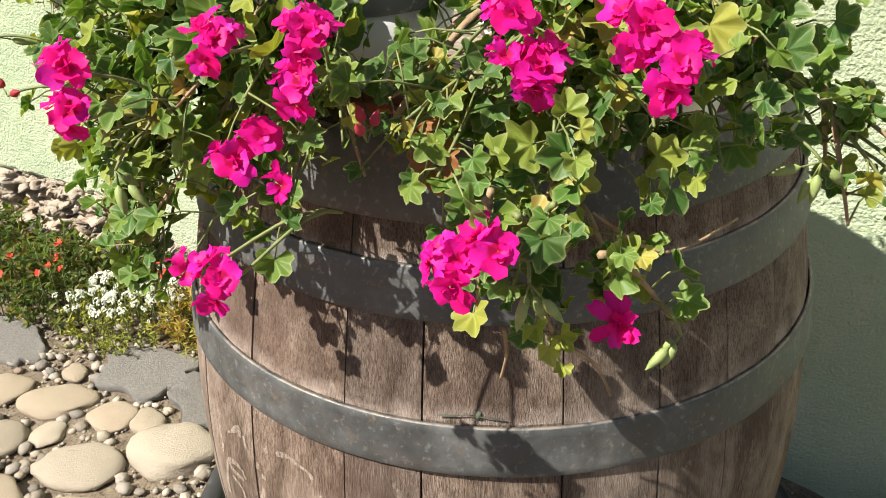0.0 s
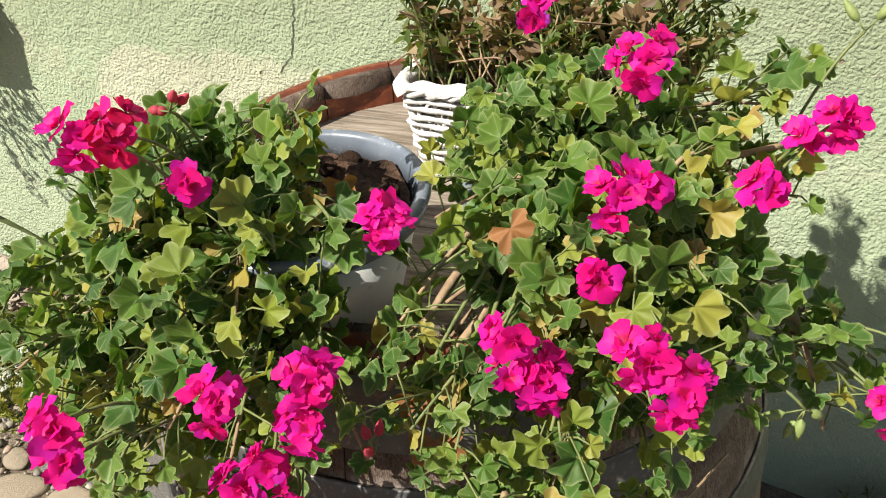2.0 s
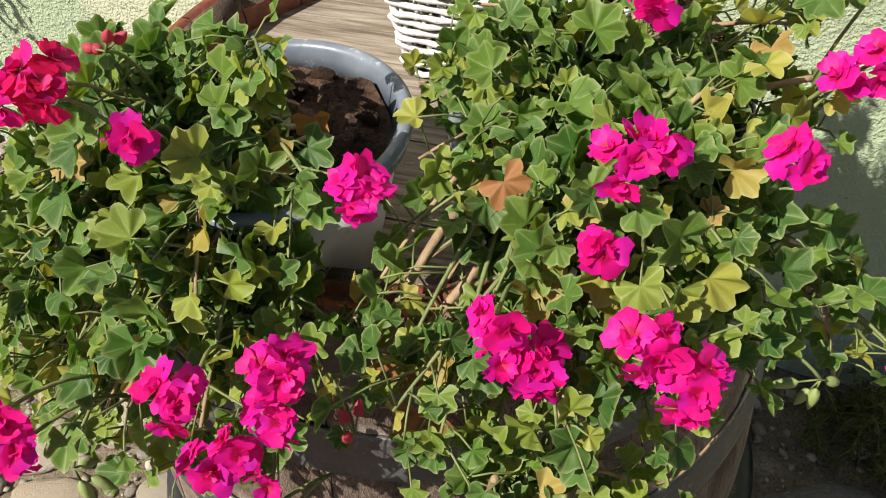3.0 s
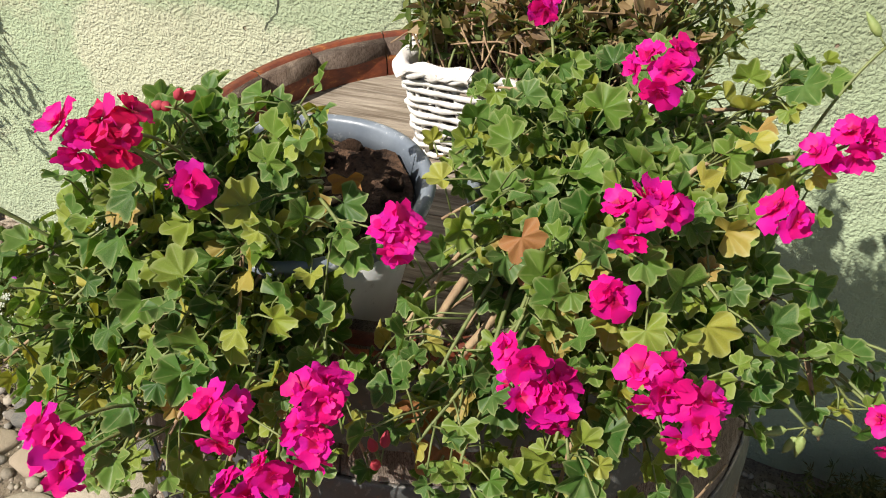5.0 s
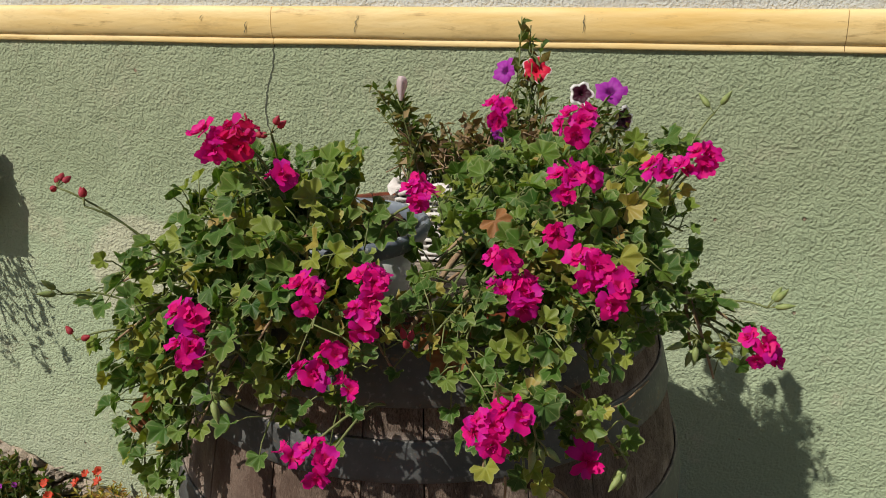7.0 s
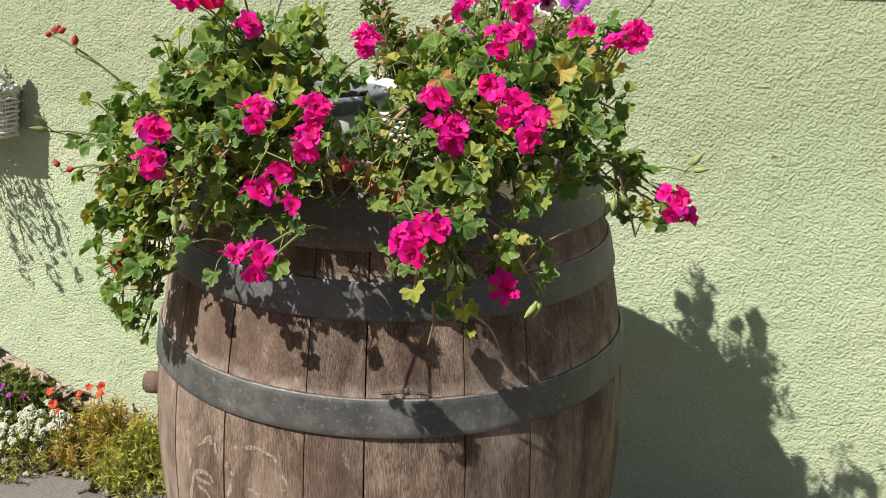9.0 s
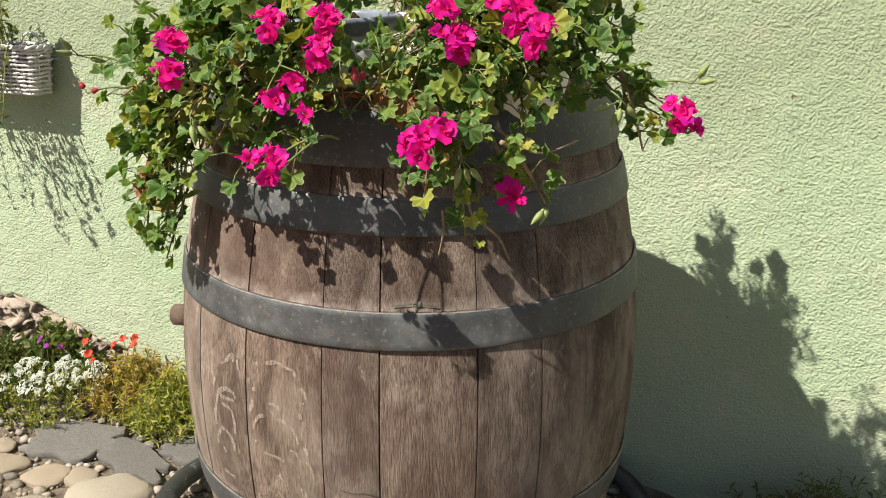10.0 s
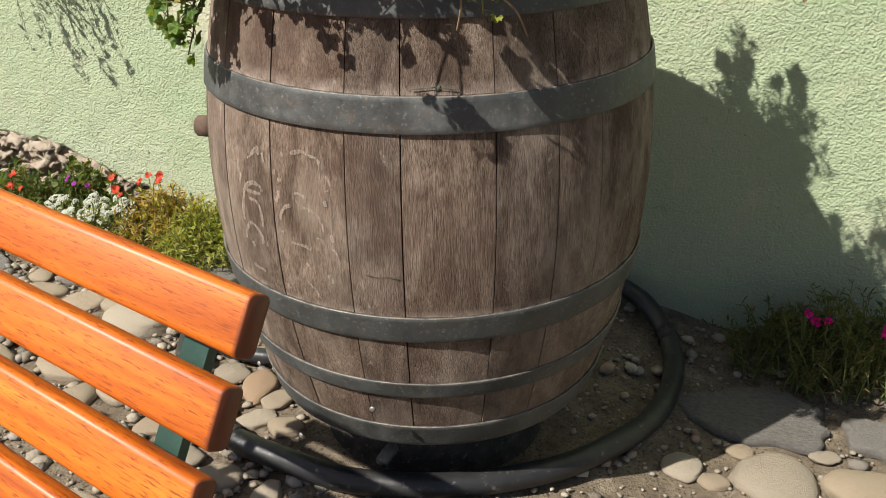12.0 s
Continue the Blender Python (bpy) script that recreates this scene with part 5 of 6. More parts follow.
for k, (x, y, z, s) in enumerate(((0.150, -0.246, 1.166, 0.037), (0.158, -0.252, 1.148, 0.031), (0.150, -0.33, 1.075, 0.026), (0.125, -0.36, 1.05, 0.045), (0.10, -0.33, 1.06, 0.04), (-0.285, -0.31, 0.90, 0.035), (-0.27, -0.32, 0.93, 0.03), (0.0, -0.22, 1.17, 0.03))):
    piece("leaf", russet[k % 3], gb.ob if x > 0.05 else ga.ob, leaf_pose((x, y, z), (0.1, -0.8, 0.5 - 0.2 * (k % 3)), (0.3, -0.2, -0.6), s, gb.rnd), "withered orange-brown leaf")
ga.done()
gb.done()

# petunias in the wicker basket
pt = Plant("petunia", "straggly petunia plant with purple and white-edged flowers", "petunia", (0.07, 0.125, 1.10), M_HERB, 13)


def sprig(plant, start, tip, count, size, rise=0.04, width=0.36):
    """A shoot set with small narrow leaves."""
    rnd = plant.rnd
    a, d = Vector(start), Vector(tip)
    path = bezier(a, a + Vector((0, 0, rise)), d.lerp(a, 0.3) + Vector((0, 0, rise * 0.4)), d, 10)
    plant.stem(path, 0.0018, 0.0009)
    for i in range(count):
        t = 0.15 + 0.85 * (i + rnd.random()) / count
        p = path[min(9, int(t * 9))].lerp(path[min(9, int(t * 9) + 1)], (t * 9) % 1)
        o = Vector((rnd.gauss(0, 1), rnd.gauss(0, 1), rnd.gauss(0.5, 0.7))).normalized()
        s = size * rnd.uniform(0.6, 1.2)
        n = o.cross(Vector((rnd.gauss(0, 1), rnd.gauss(0, 1), rnd.gauss(0, 1)))).normalized()
        n = n if n.z > 0 else -n
        x = o.cross(n)
        w = s * width
        v = [p, p + o * s * 0.45 + x * w * 0.5 + n * 0.1 * s, p + o * s, p + o * s * 0.45 - x * w * 0.5 + n * 0.1 * s, p + o * s * 0.5 - n * 0.02 * s]
        plant.rest.put(v, [(0, 1, 4), (1, 2, 4), (2, 3, 4), (3, 0, 4)], [(0, 0), (0.8, 0.6), (1, 0), (0.8, 0.6), (0.3, 0)])


rr = random.Random(5)
for k in range(80):
    x = rr.uniform(-0.07, 0.24)
    tip = (x + rr.uniform(-0.03, 0.05), rr.uniform(0.06, 0.23), 1.135 + rr.uniform(0.0, 0.060))
    sprig(pt, (x, rr.uniform(0.09, 0.16), 1.10), tip, 17, 0.022)
for tip, n in (((0.107, 0.12, 1.366), 26), ((0.125, 0.12, 1.33), 16), ((-0.125, 0.12, 1.268), 30), ((-0.09, 0.12, 1.235), 34), ((-0.075, 0.115, 1.25), 24), ((-0.11, 0.11, 1.225), 26), ((-0.06, 0.11, 1.20), 26), ((-0.05, 0.12, 1.19), 26), ((-0.02, 0.11, 1.19), 22),
               ((0.30, 0.10, 1.20), 22), ((0.29, 0.11, 1.18), 22), ((0.27, 0.12, 1.21), 24), ((0.24, 0.12, 1.235), 16), ((0.20, 0.12, 1.22), 12), ((0.14, 0.12, 1.24), 12), ((0.09, 0.12, 1.25), 14)):
    tip = Vector(tip) + Vector((0.0 if tip[0] < 0 else -0.008, 0.02 if tip[0] < 0 else 0.06, -0.008))
    sprig(pt, (max(-0.05, min(0.18, tip[0])), 0.135, 1.10), tip, n, 0.020)
for k in range(30):
    x = rr.uniform(-0.05, 0.2)
    v, f = tube_lists(smooth_path([(x, rr.uniform(0.08, 0.16), 1.10), (x + rr.uniform(-0.03, 0.03), rr.uniform(0.06, 0.18), 1.15), (x + rr.uniform(-0.06, 0.06), rr.uniform(0.05, 0.18), 1.15 + rr.uniform(-0.02, 0.08))], 4), 0.0012, 4)
    pt.woody.put(v, f)


def trumpet(material, seed, r):
    """A petunia bloom: five joined lobes on a tube, facing +z."""
    rnd = random.Random(seed)
    verts, uvs, faces = [], [], []
    seg = 30
    rows = [(0.06, -0.9, 0.0), (0.10, -0.45, 0.05), (0.20, -0.12, 0.18), (0.55, 0.02, 0.5), (0.85, 0.03, 0.8), (1.0, -0.06, 1.0)]
    for q, z, u in rows:
        for k in range(seg):
            a = 2 * math.pi * k / seg
            lobe = 1 + (0.13 * math.cos(5 * a) + rnd.uniform(-0.05, 0.05)) * (q > 0.5)
            ruf = (0.14 * math.sin(10 * a + rnd.uniform(-0.6, 0.6)) + 0.16 * math.sin(2 * a + seed)) * q * q
            verts.append((r * q * lobe * math.cos(a), r * q * lobe * math.sin(a), r * (z + ruf)))
            uvs.append((u, 0.5))
    for i in range(len(rows) - 1):
        for k in range(seg):
            a, b = i * seg + k, i * seg + (k + 1) % seg
            faces.append((a, b, b + seg, a + seg))
    return from_lists("bloom", verts, faces, material, uvs)


for at, mat_, r, d, lab in (
    ((0.082, 0.10, 1.288), M_PURPLE, 0.022, (-0.5, -0.8, 0.4), "purple petunia bloom"),
    ((0.130, 0.10, 1.290), M_REDWHITE, 0.024, (0.2, -0.9, 0.5), "red petunia bloom with white edge"),
    ((0.198, 0.10, 1.256), M_PICOTEE, 0.020, (0.05, -1, 0.25), "dark petunia bloom with a white edge"),
    ((0.240, 0.10, 1.262), M_PURPLE, 0.026, (0.1, -0.7, 0.7), "purple petunia bloom"),
    ((0.262, 0.10, 1.222), M_PICOTEE, 0.022, (0.7, -0.6, 0.1), "dark petunia bloom with a white edge"),
    ((0.090, 0.02, 1.205), M_PURPLE, 0.014, (-0.3, -0.7, -0.2), "small purple petunia bloom"),
):
    at = Vector(at) + Vector((-0.006, 0.07, -0.008))
    r *= 0.86
    for q in (0.55, 0.75, 0.9):
        sprig(pt, (at.x * 0.6 + 0.03, 0.13, 1.11), (at.x + rr.uniform(-0.02, 0.02), at.y + rr.uniform(-0.02, 0.01), 1.11 + (at.z - 1.11) * q), 16, 0.019)
    piece("bloom", trumpet(mat_, int(at[0] * 1000), r), pt.ob, facing(at, d), lab)
    pt.stem(smooth_path([(at[0] * 0.6 + 0.03, 0.12, 1.11), (at[0] - 0.01, 0.125, (at[2] + 1.11) / 2), Vector(at) - Vector(d).normalized() * r * 0.9], 5), 0.0016, 0.0013)
for k in range(34):
    x = rr.uniform(0.06, 0.27)
    sprig(pt, (0.5 * x + 0.06, rr.uniform(0.10, 0.16), 1.11), (x, rr.uniform(0.09, 0.17), rr.uniform(1.15, 1.255)), 15, rr.uniform(0.016, 0.022))
# withered shoots low in the basket
green, pt.rest = pt.rest, Heap()
for k in range(46):
    x = rr.uniform(-0.06, 0.24)
    sprig(pt, (x, rr.uniform(0.09, 0.16), 1.11), (x + rr.uniform(-0.05, 0.05), rr.uniform(0.06, 0.19), rr.uniform(1.14, 1.225)), 14, rr.uniform(0.018, 0.026), width=0.55)
part("withered_foliage", pt.rest.mesh("withered_foliage", M_DEAD), None, pt.ob, "dry brown shrivelled leaves", kind="stuff")
pt.rest = green
for tip in ((0.112, 0.185, 1.345), (0.096, 0.185, 1.325), (0.128, 0.185, 1.320), (0.118, 0.185, 1.300), (-0.10, 0.145, 1.255), (-0.085, 0.14, 1.235), (-0.115, 0.14, 1.245), (-0.07, 0.13, 1.215), (-0.06, 0.13, 1.195)):
    sprig(pt, (max(-0.045, tip[0]), 0.14, 1.11), tip, 24, 0.024, width=0.5)
v, f = lathe_lists([(0.004, 0), (0.007, 0.010), (0.011, 0.026), (0.0125, 0.036), (0.009, 0.043), (0.001, 0.044)], 12)
v = [Vector((q[0] * s, q[1] * s, q[2])) for q in v for s in (0.82 + 0.30 * math.cos(4 * math.atan2(q[1], q[0]) + 90 * q[2]) * min(1.0, q[2] / 0.02),)]
piece("bloom", from_lists("bloom", v, f, M_FURL), pt.ob, facing((-0.076, 0.13, 1.236), (0.12, -0.1, 1)) @ Matrix.Diagonal((0.68, 0.68, 0.85, 1)), "furled white petunia bloom")
pt.done()

# ---------------------------------------------------------------- basket on the wall
hb = basket("hanging_basket", "whitewashed wicker basket fixed to the green wall", -1.64, -1.322, 0.582, 0.648, 0.838, 0.965, 0.010, liner=False)
loop = [(-1.345 + 0.022 * math.cos(a), 0.612 + 0.012 * math.cos(a), 0.972 + 0.030 * math.sin(a)) for a in [math.pi * k / 12 for k in range(13)]]
v, f = tube_lists(loop, 0.004, 6)
part("handle", from_lists("handle", v, f, M_WICKER), None, hb, "small wicker loop handle")
hp = Plant("petunia", "petunia hanging over a wicker wall basket", "petunia", (-1.50, 0.59, 0.96), M_HERB, 17)
for k in range(44):
    x = rr.uniform(-1.68, -1.36)
    hang = rr.random() < 0.45
    tip = (x + rr.uniform(-0.05, 0.06), rr.uniform(0.42, 0.53) if hang else rr.uniform(0.48, 0.62), rr.uniform(0.74, 0.92) if hang else 1.0 + rr.uniform(0, 0.14))
    sprig(hp, (x, 0.575, 0.955), tip, 18, 0.024, rise=0.07)
for k in range(9):
    x = rr.uniform(-1.66, -1.42)
    sprig(hp, (x, 0.57, 0.955), (x + rr.uniform(-0.03, 0.06), rr.uniform(0.28, 0.42), rr.uniform(0.78, 1.02)), 30, 0.026, rise=0.10, width=0.5)
for at in ((-1.40, 0.50, 1.06), (-1.47, 0.49, 1.03), (-1.55, 0.48, 1.07), (-1.38, 0.54, 1.12)):
    piece("bloom", trumpet(M_PURPLE, int(-at[0] * 100), 0.026), hp.ob, facing(at, (0.3, -0.8, 0.5)), "purple petunia bloom")
    hp.stem(smooth_path([(at[0], 0.58, 0.955), (at[0], 0.56, 1.02), Vector(at) + Vector((-0.006, 0.018, -0.012))], 5), 0.0016, 0.0013)
hp.done()

# ---------------------------------------------------------------- bed along the wall foot


def bed_plant(name, label, category, centre, rx, ry, height, shoots, leaves, size, material, seed, width=0.3, lean=0.5):
    p = Plant(name, label, category, (centre[0], centre[1], 0), material, seed)
    rnd = p.rnd
    for k in range(shoots):
        a, q = rnd.uniform(0, 6.28), math.sqrt(rnd.random())
        x, y = centre[0] + rx * q * math.cos(a), centre[1] + ry * q * math.sin(a)
        h = height * (1.05 - 0.6 * q * q) * rnd.uniform(0.6, 1.1)
        tip = (x + rnd.gauss(0, lean * 0.05), min(0.655, y + rnd.gauss(-0.01, lean * 0.04)), h + fall(x))
        sprig(p, (x, y, fall(x)), tip, leaves, size, rise=h * 0.4, width=width)
    return p


def dots(p, centre, rx, ry, z0, z1, count, mesh, label, face=(0, -0.6, 0.8)):
    rnd = p.rnd
    for k in range(count):
        a, q = rnd.uniform(0, 6.28), math.sqrt(rnd.random())
        at = Vector((centre[0] + rx * q * math.cos(a), min(0.65, centre[1] + ry * q * math.sin(a)), rnd.uniform(z0, z1)))
        s = rnd.uniform(0.75, 1.2)
        piece("bloom", mesh, p.ob, facing(at, Vector(face) + Vector((rnd.gauss(0, 0.3), 0, 0)), rnd.uniform(0, 6)) @ Matrix.Diagonal((s, s, s, 1)), label)
        p.stem([at, at - Vector((0, 0, 0.02)), (at.x, at.y, at.z * 0.45)], 0.0011, 0.0011)


def umbel(seed):
    rnd = random.Random(seed)
    heap = Heap()
    for k in range(26):
        a, q = rnd.uniform(0, 6.28), math.sqrt(rnd.random())
        c = Vector((0.010 * q * math.cos(a), 0.010 * q * math.sin(a), 0.007 * (1 - q * q)))
        m = facing(c, (c.x * 40, c.y * 40, 1), a) @ Matrix.Diagonal((0.0020, 0.0020, 0.0020, 1))
        heap.put([m @ Vector(v) for v in ((1, 0, 0.3), (0, 0, 0), (0, 1, 0.3), (-1, 0, 0.3), (0, -1, 0.3), (0.8, 0.8, 0.2), (-0.8, 0.8, 0.2), (-0.8, -0.8, 0.2), (0.8, -0.8, 0.2))],
                 [(0, 5, 1), (5, 2, 1), (2, 6, 1), (6, 3, 1), (3, 7, 1), (7, 4, 1), (4, 8, 1), (8, 0, 1)])
    return heap.mesh("bloom", M_WHITE)


small_red = floret_mesh("bloom", 61, M_ORANGE, 5, 0.013, 0.013, 60, rows=1)
small_pink = floret_mesh("bloom", 62, M_PINK, 5, 0.013, 0.013, 60, rows=1)
small_purple = floret_mesh("bloom", 63, M_PURPLE, 5, 0.011, 0.011, 60, rows=1)

p = bed_plant("sweet_alyssum", "low mat of white sweet alyssum by the wall", "flowers", (-1.24, 0.42), 0.16, 0.15, 0.11, 120, 14, 0.016, M_FRESH, 31)
whites = [umbel(s) for s in range(4)]
for k in range(5):
    dots(p, (-1.33 + 0.05 * k, (0.36, 0.43, 0.37, 0.48, 0.42)[k]), 0.060, 0.065, 0.075, 0.125, 20, whites[k % 4], "tuft of tiny white blooms")
p.done()
p = bed_plant("moss_rose", "yellowing moss rose plant with orange flowers", "flowers", (-1.00, 0.50), 0.14, 0.12, 0.165, 150, 20, 0.022, M_GOLD, 32, 0.24)
dots(p, (-1.09, 0.52), 0.09, 0.08, 0.13, 0.19, 7, small_red, "small orange-red bloom")
p.done()
p = bed_plant("moss_rose", "feathery light green bushy plant beside the wall", "flowers", (-0.84, 0.46), 0.14, 0.13, 0.150, 170, 22, 0.021, M_FRESH, 33, 0.22)
p.done()
p = bed_plant("bedding_plant", "mixed green bedding plant with red flowers", "flowers", (-1.52, 0.44), 0.20, 0.18, 0.17, 150, 16, 0.026, M_HERB, 34, 0.42)
dots(p, (-1.47, 0.36), 0.13, 0.10, 0.13, 0.20, 9, small_red, "small red bloom")
p.done()
p = bed_plant("bedding_plant", "broad green bedding plant with purple flowers", "flowers", (-1.36, 0.58), 0.13, 0.06, 0.165, 60, 13, 0.028, M_HERB, 35, 0.5)
dots(p, (-1.34, 0.53), 0.08, 0.05, 0.11, 0.15, 3, small_purple, "small purple bloom")
p.done()
p = bed_plant("bedding_plant", "dark green bedding plant at the wall foot", "flowers", (-1.85, 0.45), 0.22, 0.18, 0.20, 110, 16, 0.028, M_HERB, 37, 0.42)
p.done()
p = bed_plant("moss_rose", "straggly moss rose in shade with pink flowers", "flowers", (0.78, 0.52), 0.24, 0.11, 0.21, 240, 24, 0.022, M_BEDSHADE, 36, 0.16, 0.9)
dots(p, (0.74, 0.46), 0.16, 0.05, 0.08, 0.13, 4, small_pink, "small pink bloom")
p.done()
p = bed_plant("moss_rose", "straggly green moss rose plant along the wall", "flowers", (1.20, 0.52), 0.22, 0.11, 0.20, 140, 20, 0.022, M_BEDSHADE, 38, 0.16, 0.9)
p.done()

# ---------------------------------------------------------------- bench
bench = thing("bench", "varnished orange wooden slatted bench on a dark green steel frame", "bench", (-0.35, -1.0, 0.0))
BU = Vector((0.963, -0.269, 0)).normalized()
BN = Vector((-0.269, -0.963, 0)).normalized()
END = Vector((0.281, -0.999, 0.853))
LEAN_A = radians(29.5)
DOWN = (BN * math.sin(LEAN_A) + Vector((0, 0, -math.cos(LEAN_A)))).normalized()
OUT = (BN * math.cos(LEAN_A) + Vector((0, 0, math.sin(LEAN_A)))).normalized()
LONG, WIDE, THICK, PITCH = 1.0, 0.0415, 0.019, 0.0592


def slat(corner, wide_dir, out_dir, wide, length=LONG):
    bm = bm_box(length, wide, THICK)
    bmesh.ops.bevel(bm, geom=[e for e in bm.edges if abs(e.verts[0].co.x - e.verts[1].co.x) > 0.1], offset=0.0055, segments=4, profile=0.5, affect="EDGES")
    bmesh.ops.bevel(bm, geom=[e for e in bm.edges if abs(e.verts[0].co.x - e.verts[1].co.x) < 1e-5], offset=0.0011, segments=1, affect="EDGES")
    me = mesh_of("slat", bm, M_BENCH)
    m = Matrix((BU, -wide_dir, out_dir)).transposed().to_4x4()
    c = corner + wide_dir * wide / 2 - BU * length / 2 - out_dir * THICK / 2
    return piece("slat", me, bench, Matrix.Translation(c) @ m)


for k in range(5):
    slat(END + DOWN * PITCH * k, DOWN, OUT, WIDE)
seat0 = END + DOWN * PITCH * 5 + Vector((0, 0, -0.10)) + BN * 0.02
seat0.z = 0.44
UP = Vector((0, 0, 1))
for k in range(6):
    slat(seat0 + BN * 0.066 * k, BN, UP, 0.05)


def bar(points, w, t):
    bm = bmesh.new()
    path = [Vector(p) for p in points]
    rows = []
    for i, q in enumerate(path):
        d = (path[min(i + 1, len(path) - 1)] - path[max(i - 1, 0)]).normalized()
        n = d.cross(BU).normalized()
        rows.append([bm.verts.new(q + BU * sx * w / 2 + n * sy * t / 2) for sx, sy in ((-1, -1), (1, -1), (1, 1), (-1, 1))])
    for a, b in zip(rows, rows[1:]):
        for k in range(4):
            bm.faces.new((a[k], a[(k + 1) % 4], b[(k + 1) % 4], b[k]))
    bm.faces.new(rows[0][::-1])
    bm.faces.new(rows[-1])
    bmesh.ops.recalc_face_normals(bm, faces=bm.faces)
    return bm


for off in (0.052, LONG - 0.052):
    base = END - BU * off - OUT * (THICK + 0.004)
    low = base + DOWN * 0.40
    back = Vector((low.x, low.y, 0)) - BN * 0.10
    front = Vector((low.x, low.y, 0)) + BN * 0.42
    part("leg", bar([base + DOWN * 0.005, low, Vector((low.x, low.y, 0.40)), back + Vector((0, 0, 0.2)), back], 0.024, 0.008), M_STEEL, bench, "dark green steel bench leg", smooth=False)
    part("leg", bar([Vector((low.x, low.y, 0.405)), Vector((front.x, front.y, 0.405)), front + Vector((0, 0, 0.2)), front], 0.024, 0.008), M_STEEL, bench, "dark green steel bench leg", smooth=False)

# ---------------------------------------------------------------- stones
random.seed(77)
COB = [stone_mesh("cobblestone", s + 1, M_COBBLE, 0.50, 0.12, 3, 1.4, 0.72) for s in range(9)]


def slab_mesh(seed):
    """A broken slate with a flat top and a ragged outline."""
    bm = bmesh.new()
    bmesh.ops.create_icosphere(bm, subdivisions=4, radius=1.0)
    off = Vector((seed * 5.3, seed * 2.1, 0))
    for v in bm.verts:
        d = Vector((v.co.x, v.co.y, 0))
        d = d.normalized() if d.length > 1e-4 else Vector((1, 0, 0))
        out = 1 + 0.45 * noise.noise(d * 1.5 + off) + 0.16 * noise.noise(d * 4.0 + off)
        v.co.x, v.co.y = v.co.x * out * 1.05, v.co.y * out * 1.05
        v.co.z = max(-0.35, min(0.35, v.co.z)) / 0.35
        v.co.z += 0.16 * noise.noise(v.co * 2.2 + off) + 0.10 * noise.noise(v.co * 6.0 + off)
    return mesh_of("slab", bm, M_SLATE)


SLAB = [slab_mesh(s) for s in range(5)]

placed = []


def clear_of(x, y, r, gap=0.9):
    return all((x - a) ** 2 + (y - b) ** 2 > ((r + c) * gap) ** 2 for a, b, c in placed)


def cobble(x, y, rx, ry, turn, h=None):
    s = random.choice(COB)
    hz = h or random.uniform(0.34, 0.50) * min(rx, ry)
    piece("cobblestone", s, ground, Matrix.Translation((x, y, 0.002 + fall(x))) @ Matrix.Rotation(radians(turn), 4, "Z") @ Matrix.Diagonal((rx, ry, hz / 0.55, 1)))
    placed.append((x, y, math.sqrt(rx * ry)))


def slab(x, y, rx, ry, turn, h=0.013):
    piece("slab", random.choice(SLAB), ground, Matrix.Translation((x, y, 0.002 + fall(x))) @ Matrix.Rotation(radians(turn), 4, "Z") @ Matrix.Diagonal((rx, ry, h, 1)))
    placed.append((x, y, math.sqrt(rx * ry)))


for args in ((-1.04, 0.285, 0.125, 0.085, 15), (-0.84, 0.255, 0.115, 0.055, -20), (-1.46, 0.215, 0.14, 0.06, -12), (-1.75, 0.21, 0.13, 0.07, 5), (-0.72, 0.35, 0.10, 0.05, 10),
             (0.635, 0.300, 0.165, 0.085, 2), (0.885, 0.305, 0.085, 0.055, -6), (1.12, 0.30, 0.13, 0.07, 5)):
    slab(*args)
for args in ((-0.80, 0.105, 0.092, 0.080, 20), (-0.935, -0.020, 0.098, 0.066, 25), (-1.155, 0.105, 0.085, 0.058, 30), (-1.00, 0.125, 0.058, 0.050, 0), (-1.08, 0.02, 0.034, 0.042, 0),
             (-1.17, -0.06, 0.085, 0.060, 60), (-1.30, 0.08, 0.062, 0.055, 40), (-0.82, -0.12, 0.085, 0.055, 10), (-1.04, -0.17, 0.08, 0.06, 0), (-0.62, -0.03, 0.05, 0.04, 30),
             (0.675, 0.105, 0.082, 0.078, 12), (0.835, 0.130, 0.078, 0.066, 10), (0.556, 0.060, 0.030, 0.024, 0), (0.495, 0.075, 0.038, 0.042, 30), (0.60, 0.175, 0.030, 0.022, 0), (0.76, 0.215, 0.030, 0.022, 20),
             (-0.465, -0.02, 0.040, 0.034, 10), (-0.385, -0.045, 0.034, 0.062, 20), (-0.325, -0.075, 0.030, 0.038, -20), (-0.262, -0.150, 0.036, 0.030, 0), (-0.30, -0.325, 0.045, 0.036, 15), (-0.195, -0.335, 0.026, 0.040, 10), (-0.40, -0.30, 0.040, 0.034, 10),
             (-0.31, -0.44, 0.06, 0.05, 20), (-0.48, -0.50, 0.075, 0.05, -20)):
    cobble(*args)
tries = 0
while tries < 2600 and len(placed) < 330:
    tries += 1
    x, y = random.uniform(-2.6, 1.9), random.uniform(-2.4, 0.32)
    if math.hypot(x, y) < 0.33 or any((x - q.x) ** 2 + (y - q.y) ** 2 < 0.004 for q in hose_path):
        continue
    r = random.choice((0.075, 0.06, 0.05, 0.038))
    rx, ry = r * random.uniform(0.9, 1.3), r * random.uniform(0.75, 1.0)
    if clear_of(x, y, math.sqrt(rx * ry), 0.93):
        cobble(x, y, rx, ry, random.uniform(0, 180))

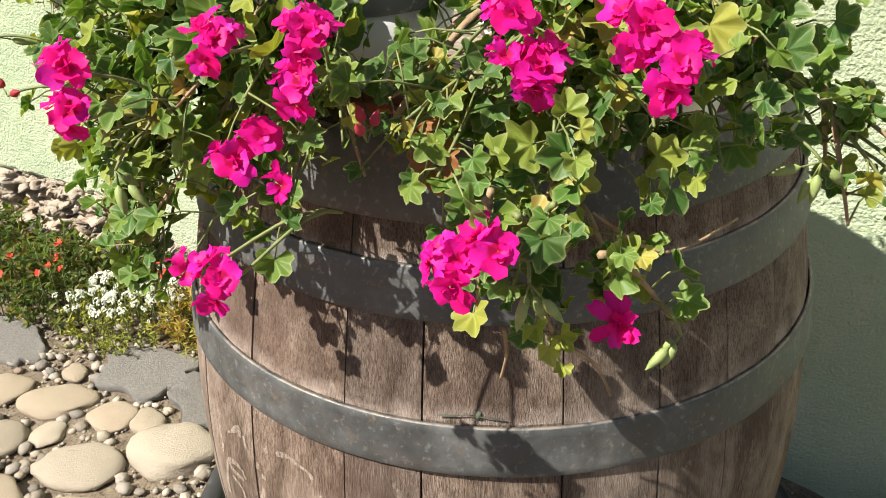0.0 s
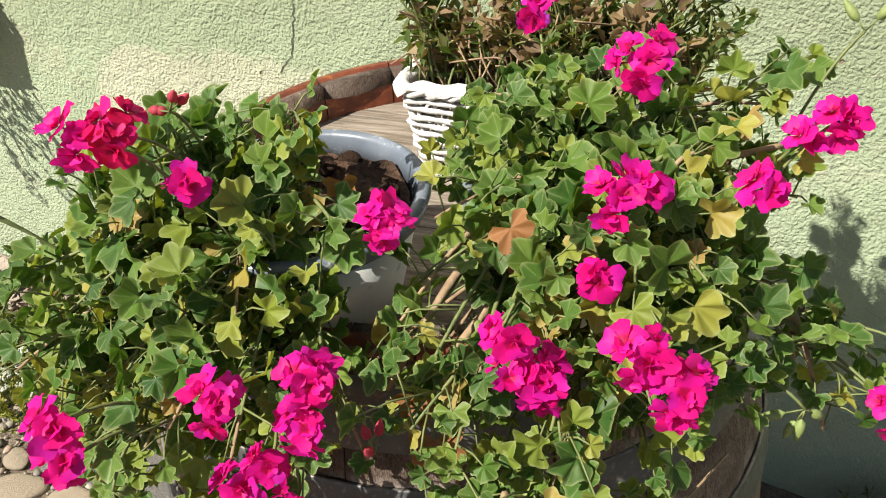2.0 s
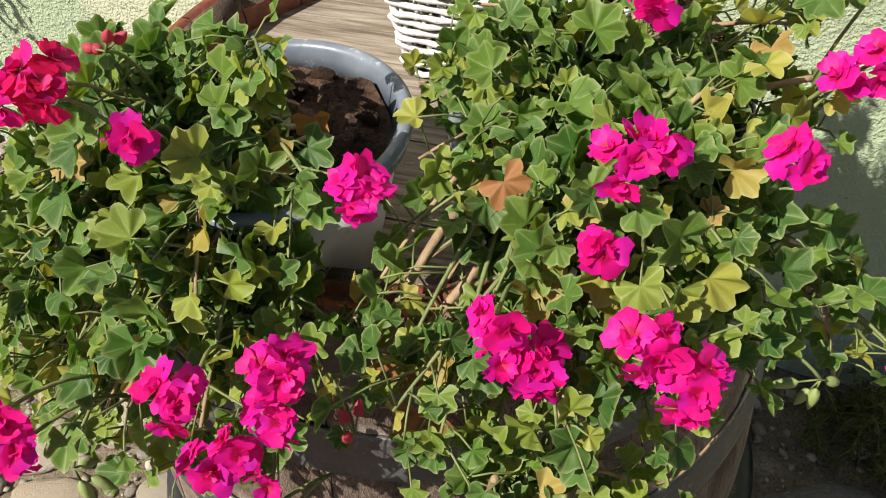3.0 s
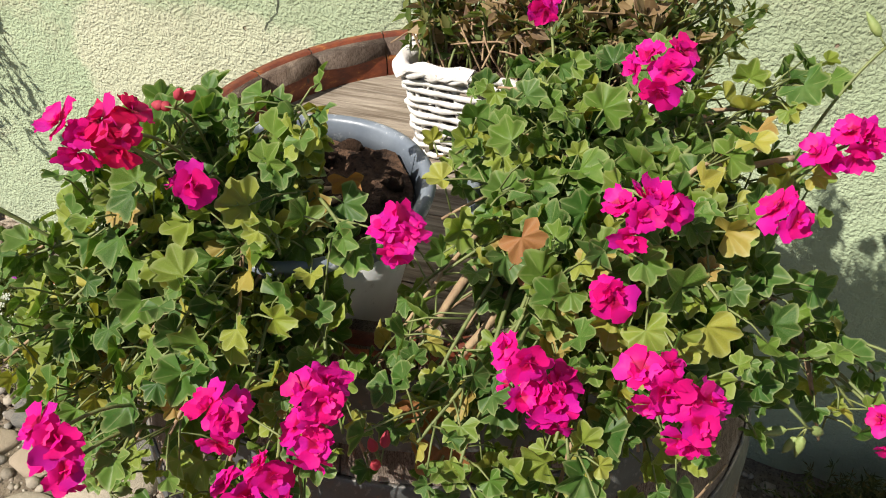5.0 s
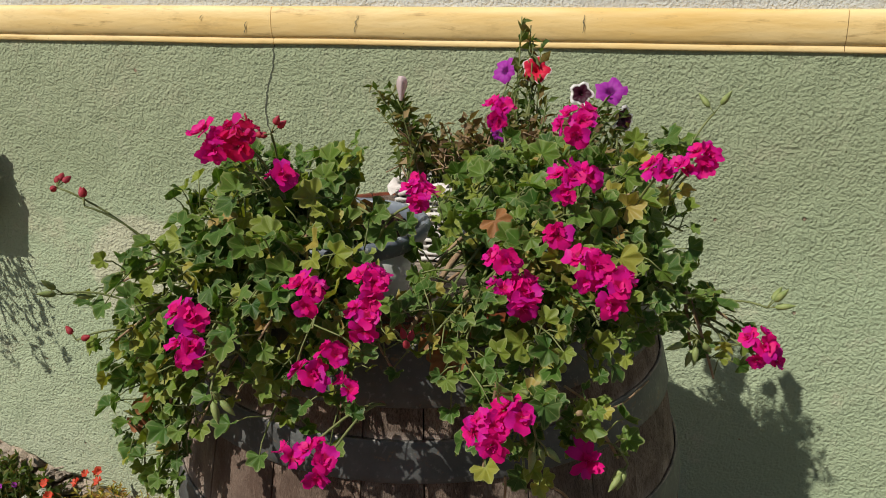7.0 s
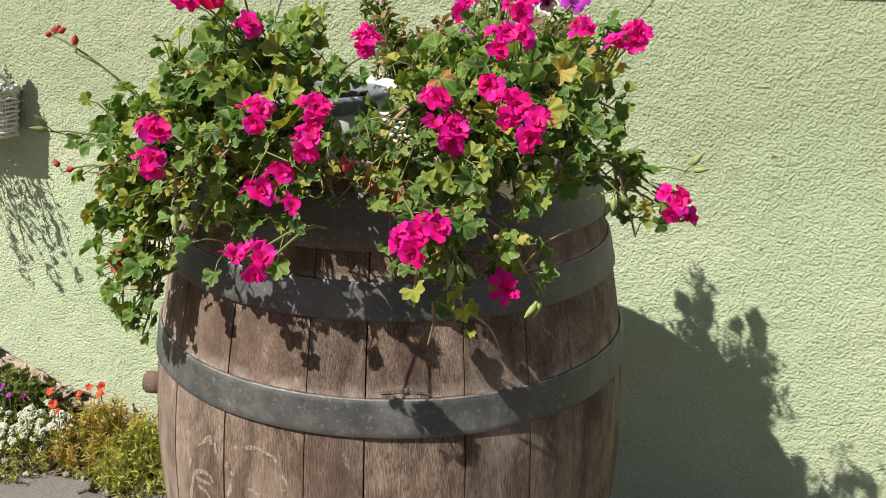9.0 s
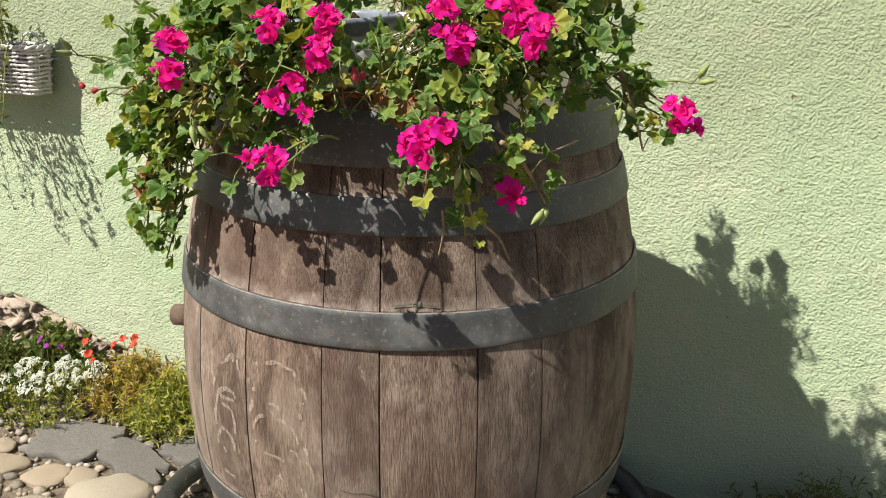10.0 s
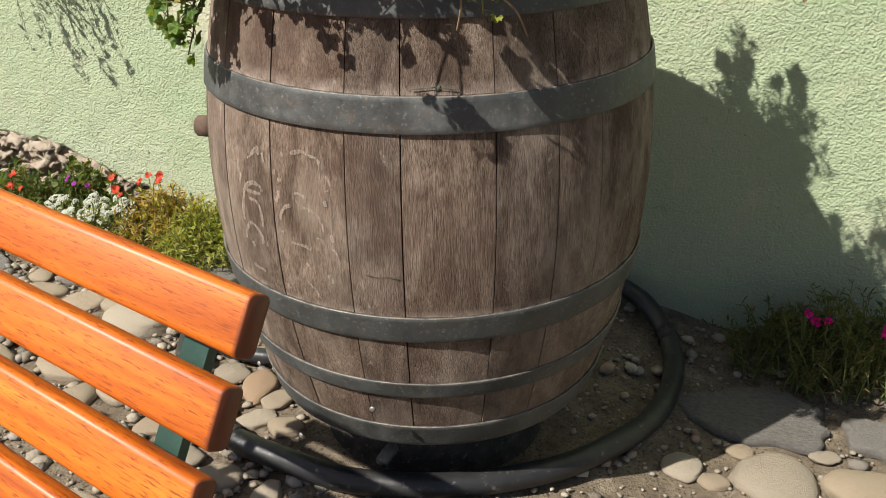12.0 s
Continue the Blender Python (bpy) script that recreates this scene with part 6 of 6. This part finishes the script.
# mortar between the rubble stones
verts, faces = [], []
nx, nz = 90, 12
for j in range(nz + 1):
    for i in range(nx + 1):
        q = Vector((-2.6 + 2.5 * i / nx, 0, -0.01 + 0.27 * j / nz))
        verts.append((q.x, WALL_Y + 0.034 + 0.016 * noise.noise(q * 22) + 0.010 * noise.noise(q * 60), q.z))
for j in range(nz):
    for i in range(nx):
        a = j * (nx + 1) + i
        faces.append((a, a + 1, a + nx + 2, a + nx + 1))
part("mortar", from_lists("mortar", verts, faces, M_RUBBLE), None, wall_north, "crumbling mortar under the plaster edge")

# broken plaster edge: rubble stones in the wall foot
RUB = [stone_mesh("rubble_stone", 50 + s, M_RUBBLE, 0.8, 0.42, 3, 2.6) for s in range(5)]
x = -2.4
while x < -0.25:
    foot = plaster_foot(x)
    z = 0.012
    while z < foot + 0.01:
        s = random.uniform(0.020, 0.052)
        piece("rubble_stone", random.choice(RUB), wall_north, pose(x + random.uniform(-0.012, 0.012), WALL_Y + 0.046 + random.uniform(-0.012, 0.006), z, random.uniform(-20, 20), random.uniform(-30, 30), random.uniform(0, 360)) @ Matrix.Diagonal((s * 1.25, s * 0.95, s * 0.8, 1)))
        z += s * 1.15
    x += random.uniform(0.046, 0.074)

# pebbles: the nearest as pieces, the rest joined
PEB = [stone_mesh("pebble", 80 + s, M_PEBBLE, 0.65, 0.22, 1) for s in range(6)]
flat_lists = []
for me in PEB:
    flat_lists.append(([v.co.copy() for v in me.vertices], [tuple(p.vertices) for p in me.polygons]))
heap = Heap()
single = 0
for k in range(20000):
    x, y = random.uniform(-2.4, 1.7), random.uniform(-1.9, 0.64)
    near = -1.5 < x < 0.95 and -0.75 < y < 0.62
    if not near and k % 4:
        continue
    if math.hypot(x, y) < 0.27:
        continue
    s = random.choice((0.0028, 0.0035, 0.0045, 0.006, 0.008, 0.011, 0.015)) * random.uniform(0.8, 1.2)
    if x > 0.0 and s > 0.0055 and random.random() < 0.7:
        continue
    if not clear_of(x, y, s, 0.88):
        continue
    m = Matrix.Translation((x, y, s * 0.25 + fall(x))) @ Matrix.Rotation(random.uniform(0, 6.28), 4, "Z") @ Matrix.Diagonal((s * 1.25, s, s, 1))
    i = random.randrange(6)
    if near and s > 0.011 and single < 290:
        piece("pebble", PEB[i], ground, m)
        single += 1
    else:
        v, f = flat_lists[i]
        heap.put([m @ q for q in v], f)
part("gravel", heap.mesh("gravel", M_PEBBLE), None, ground, "loose grit and small pebbles", kind="stuff")
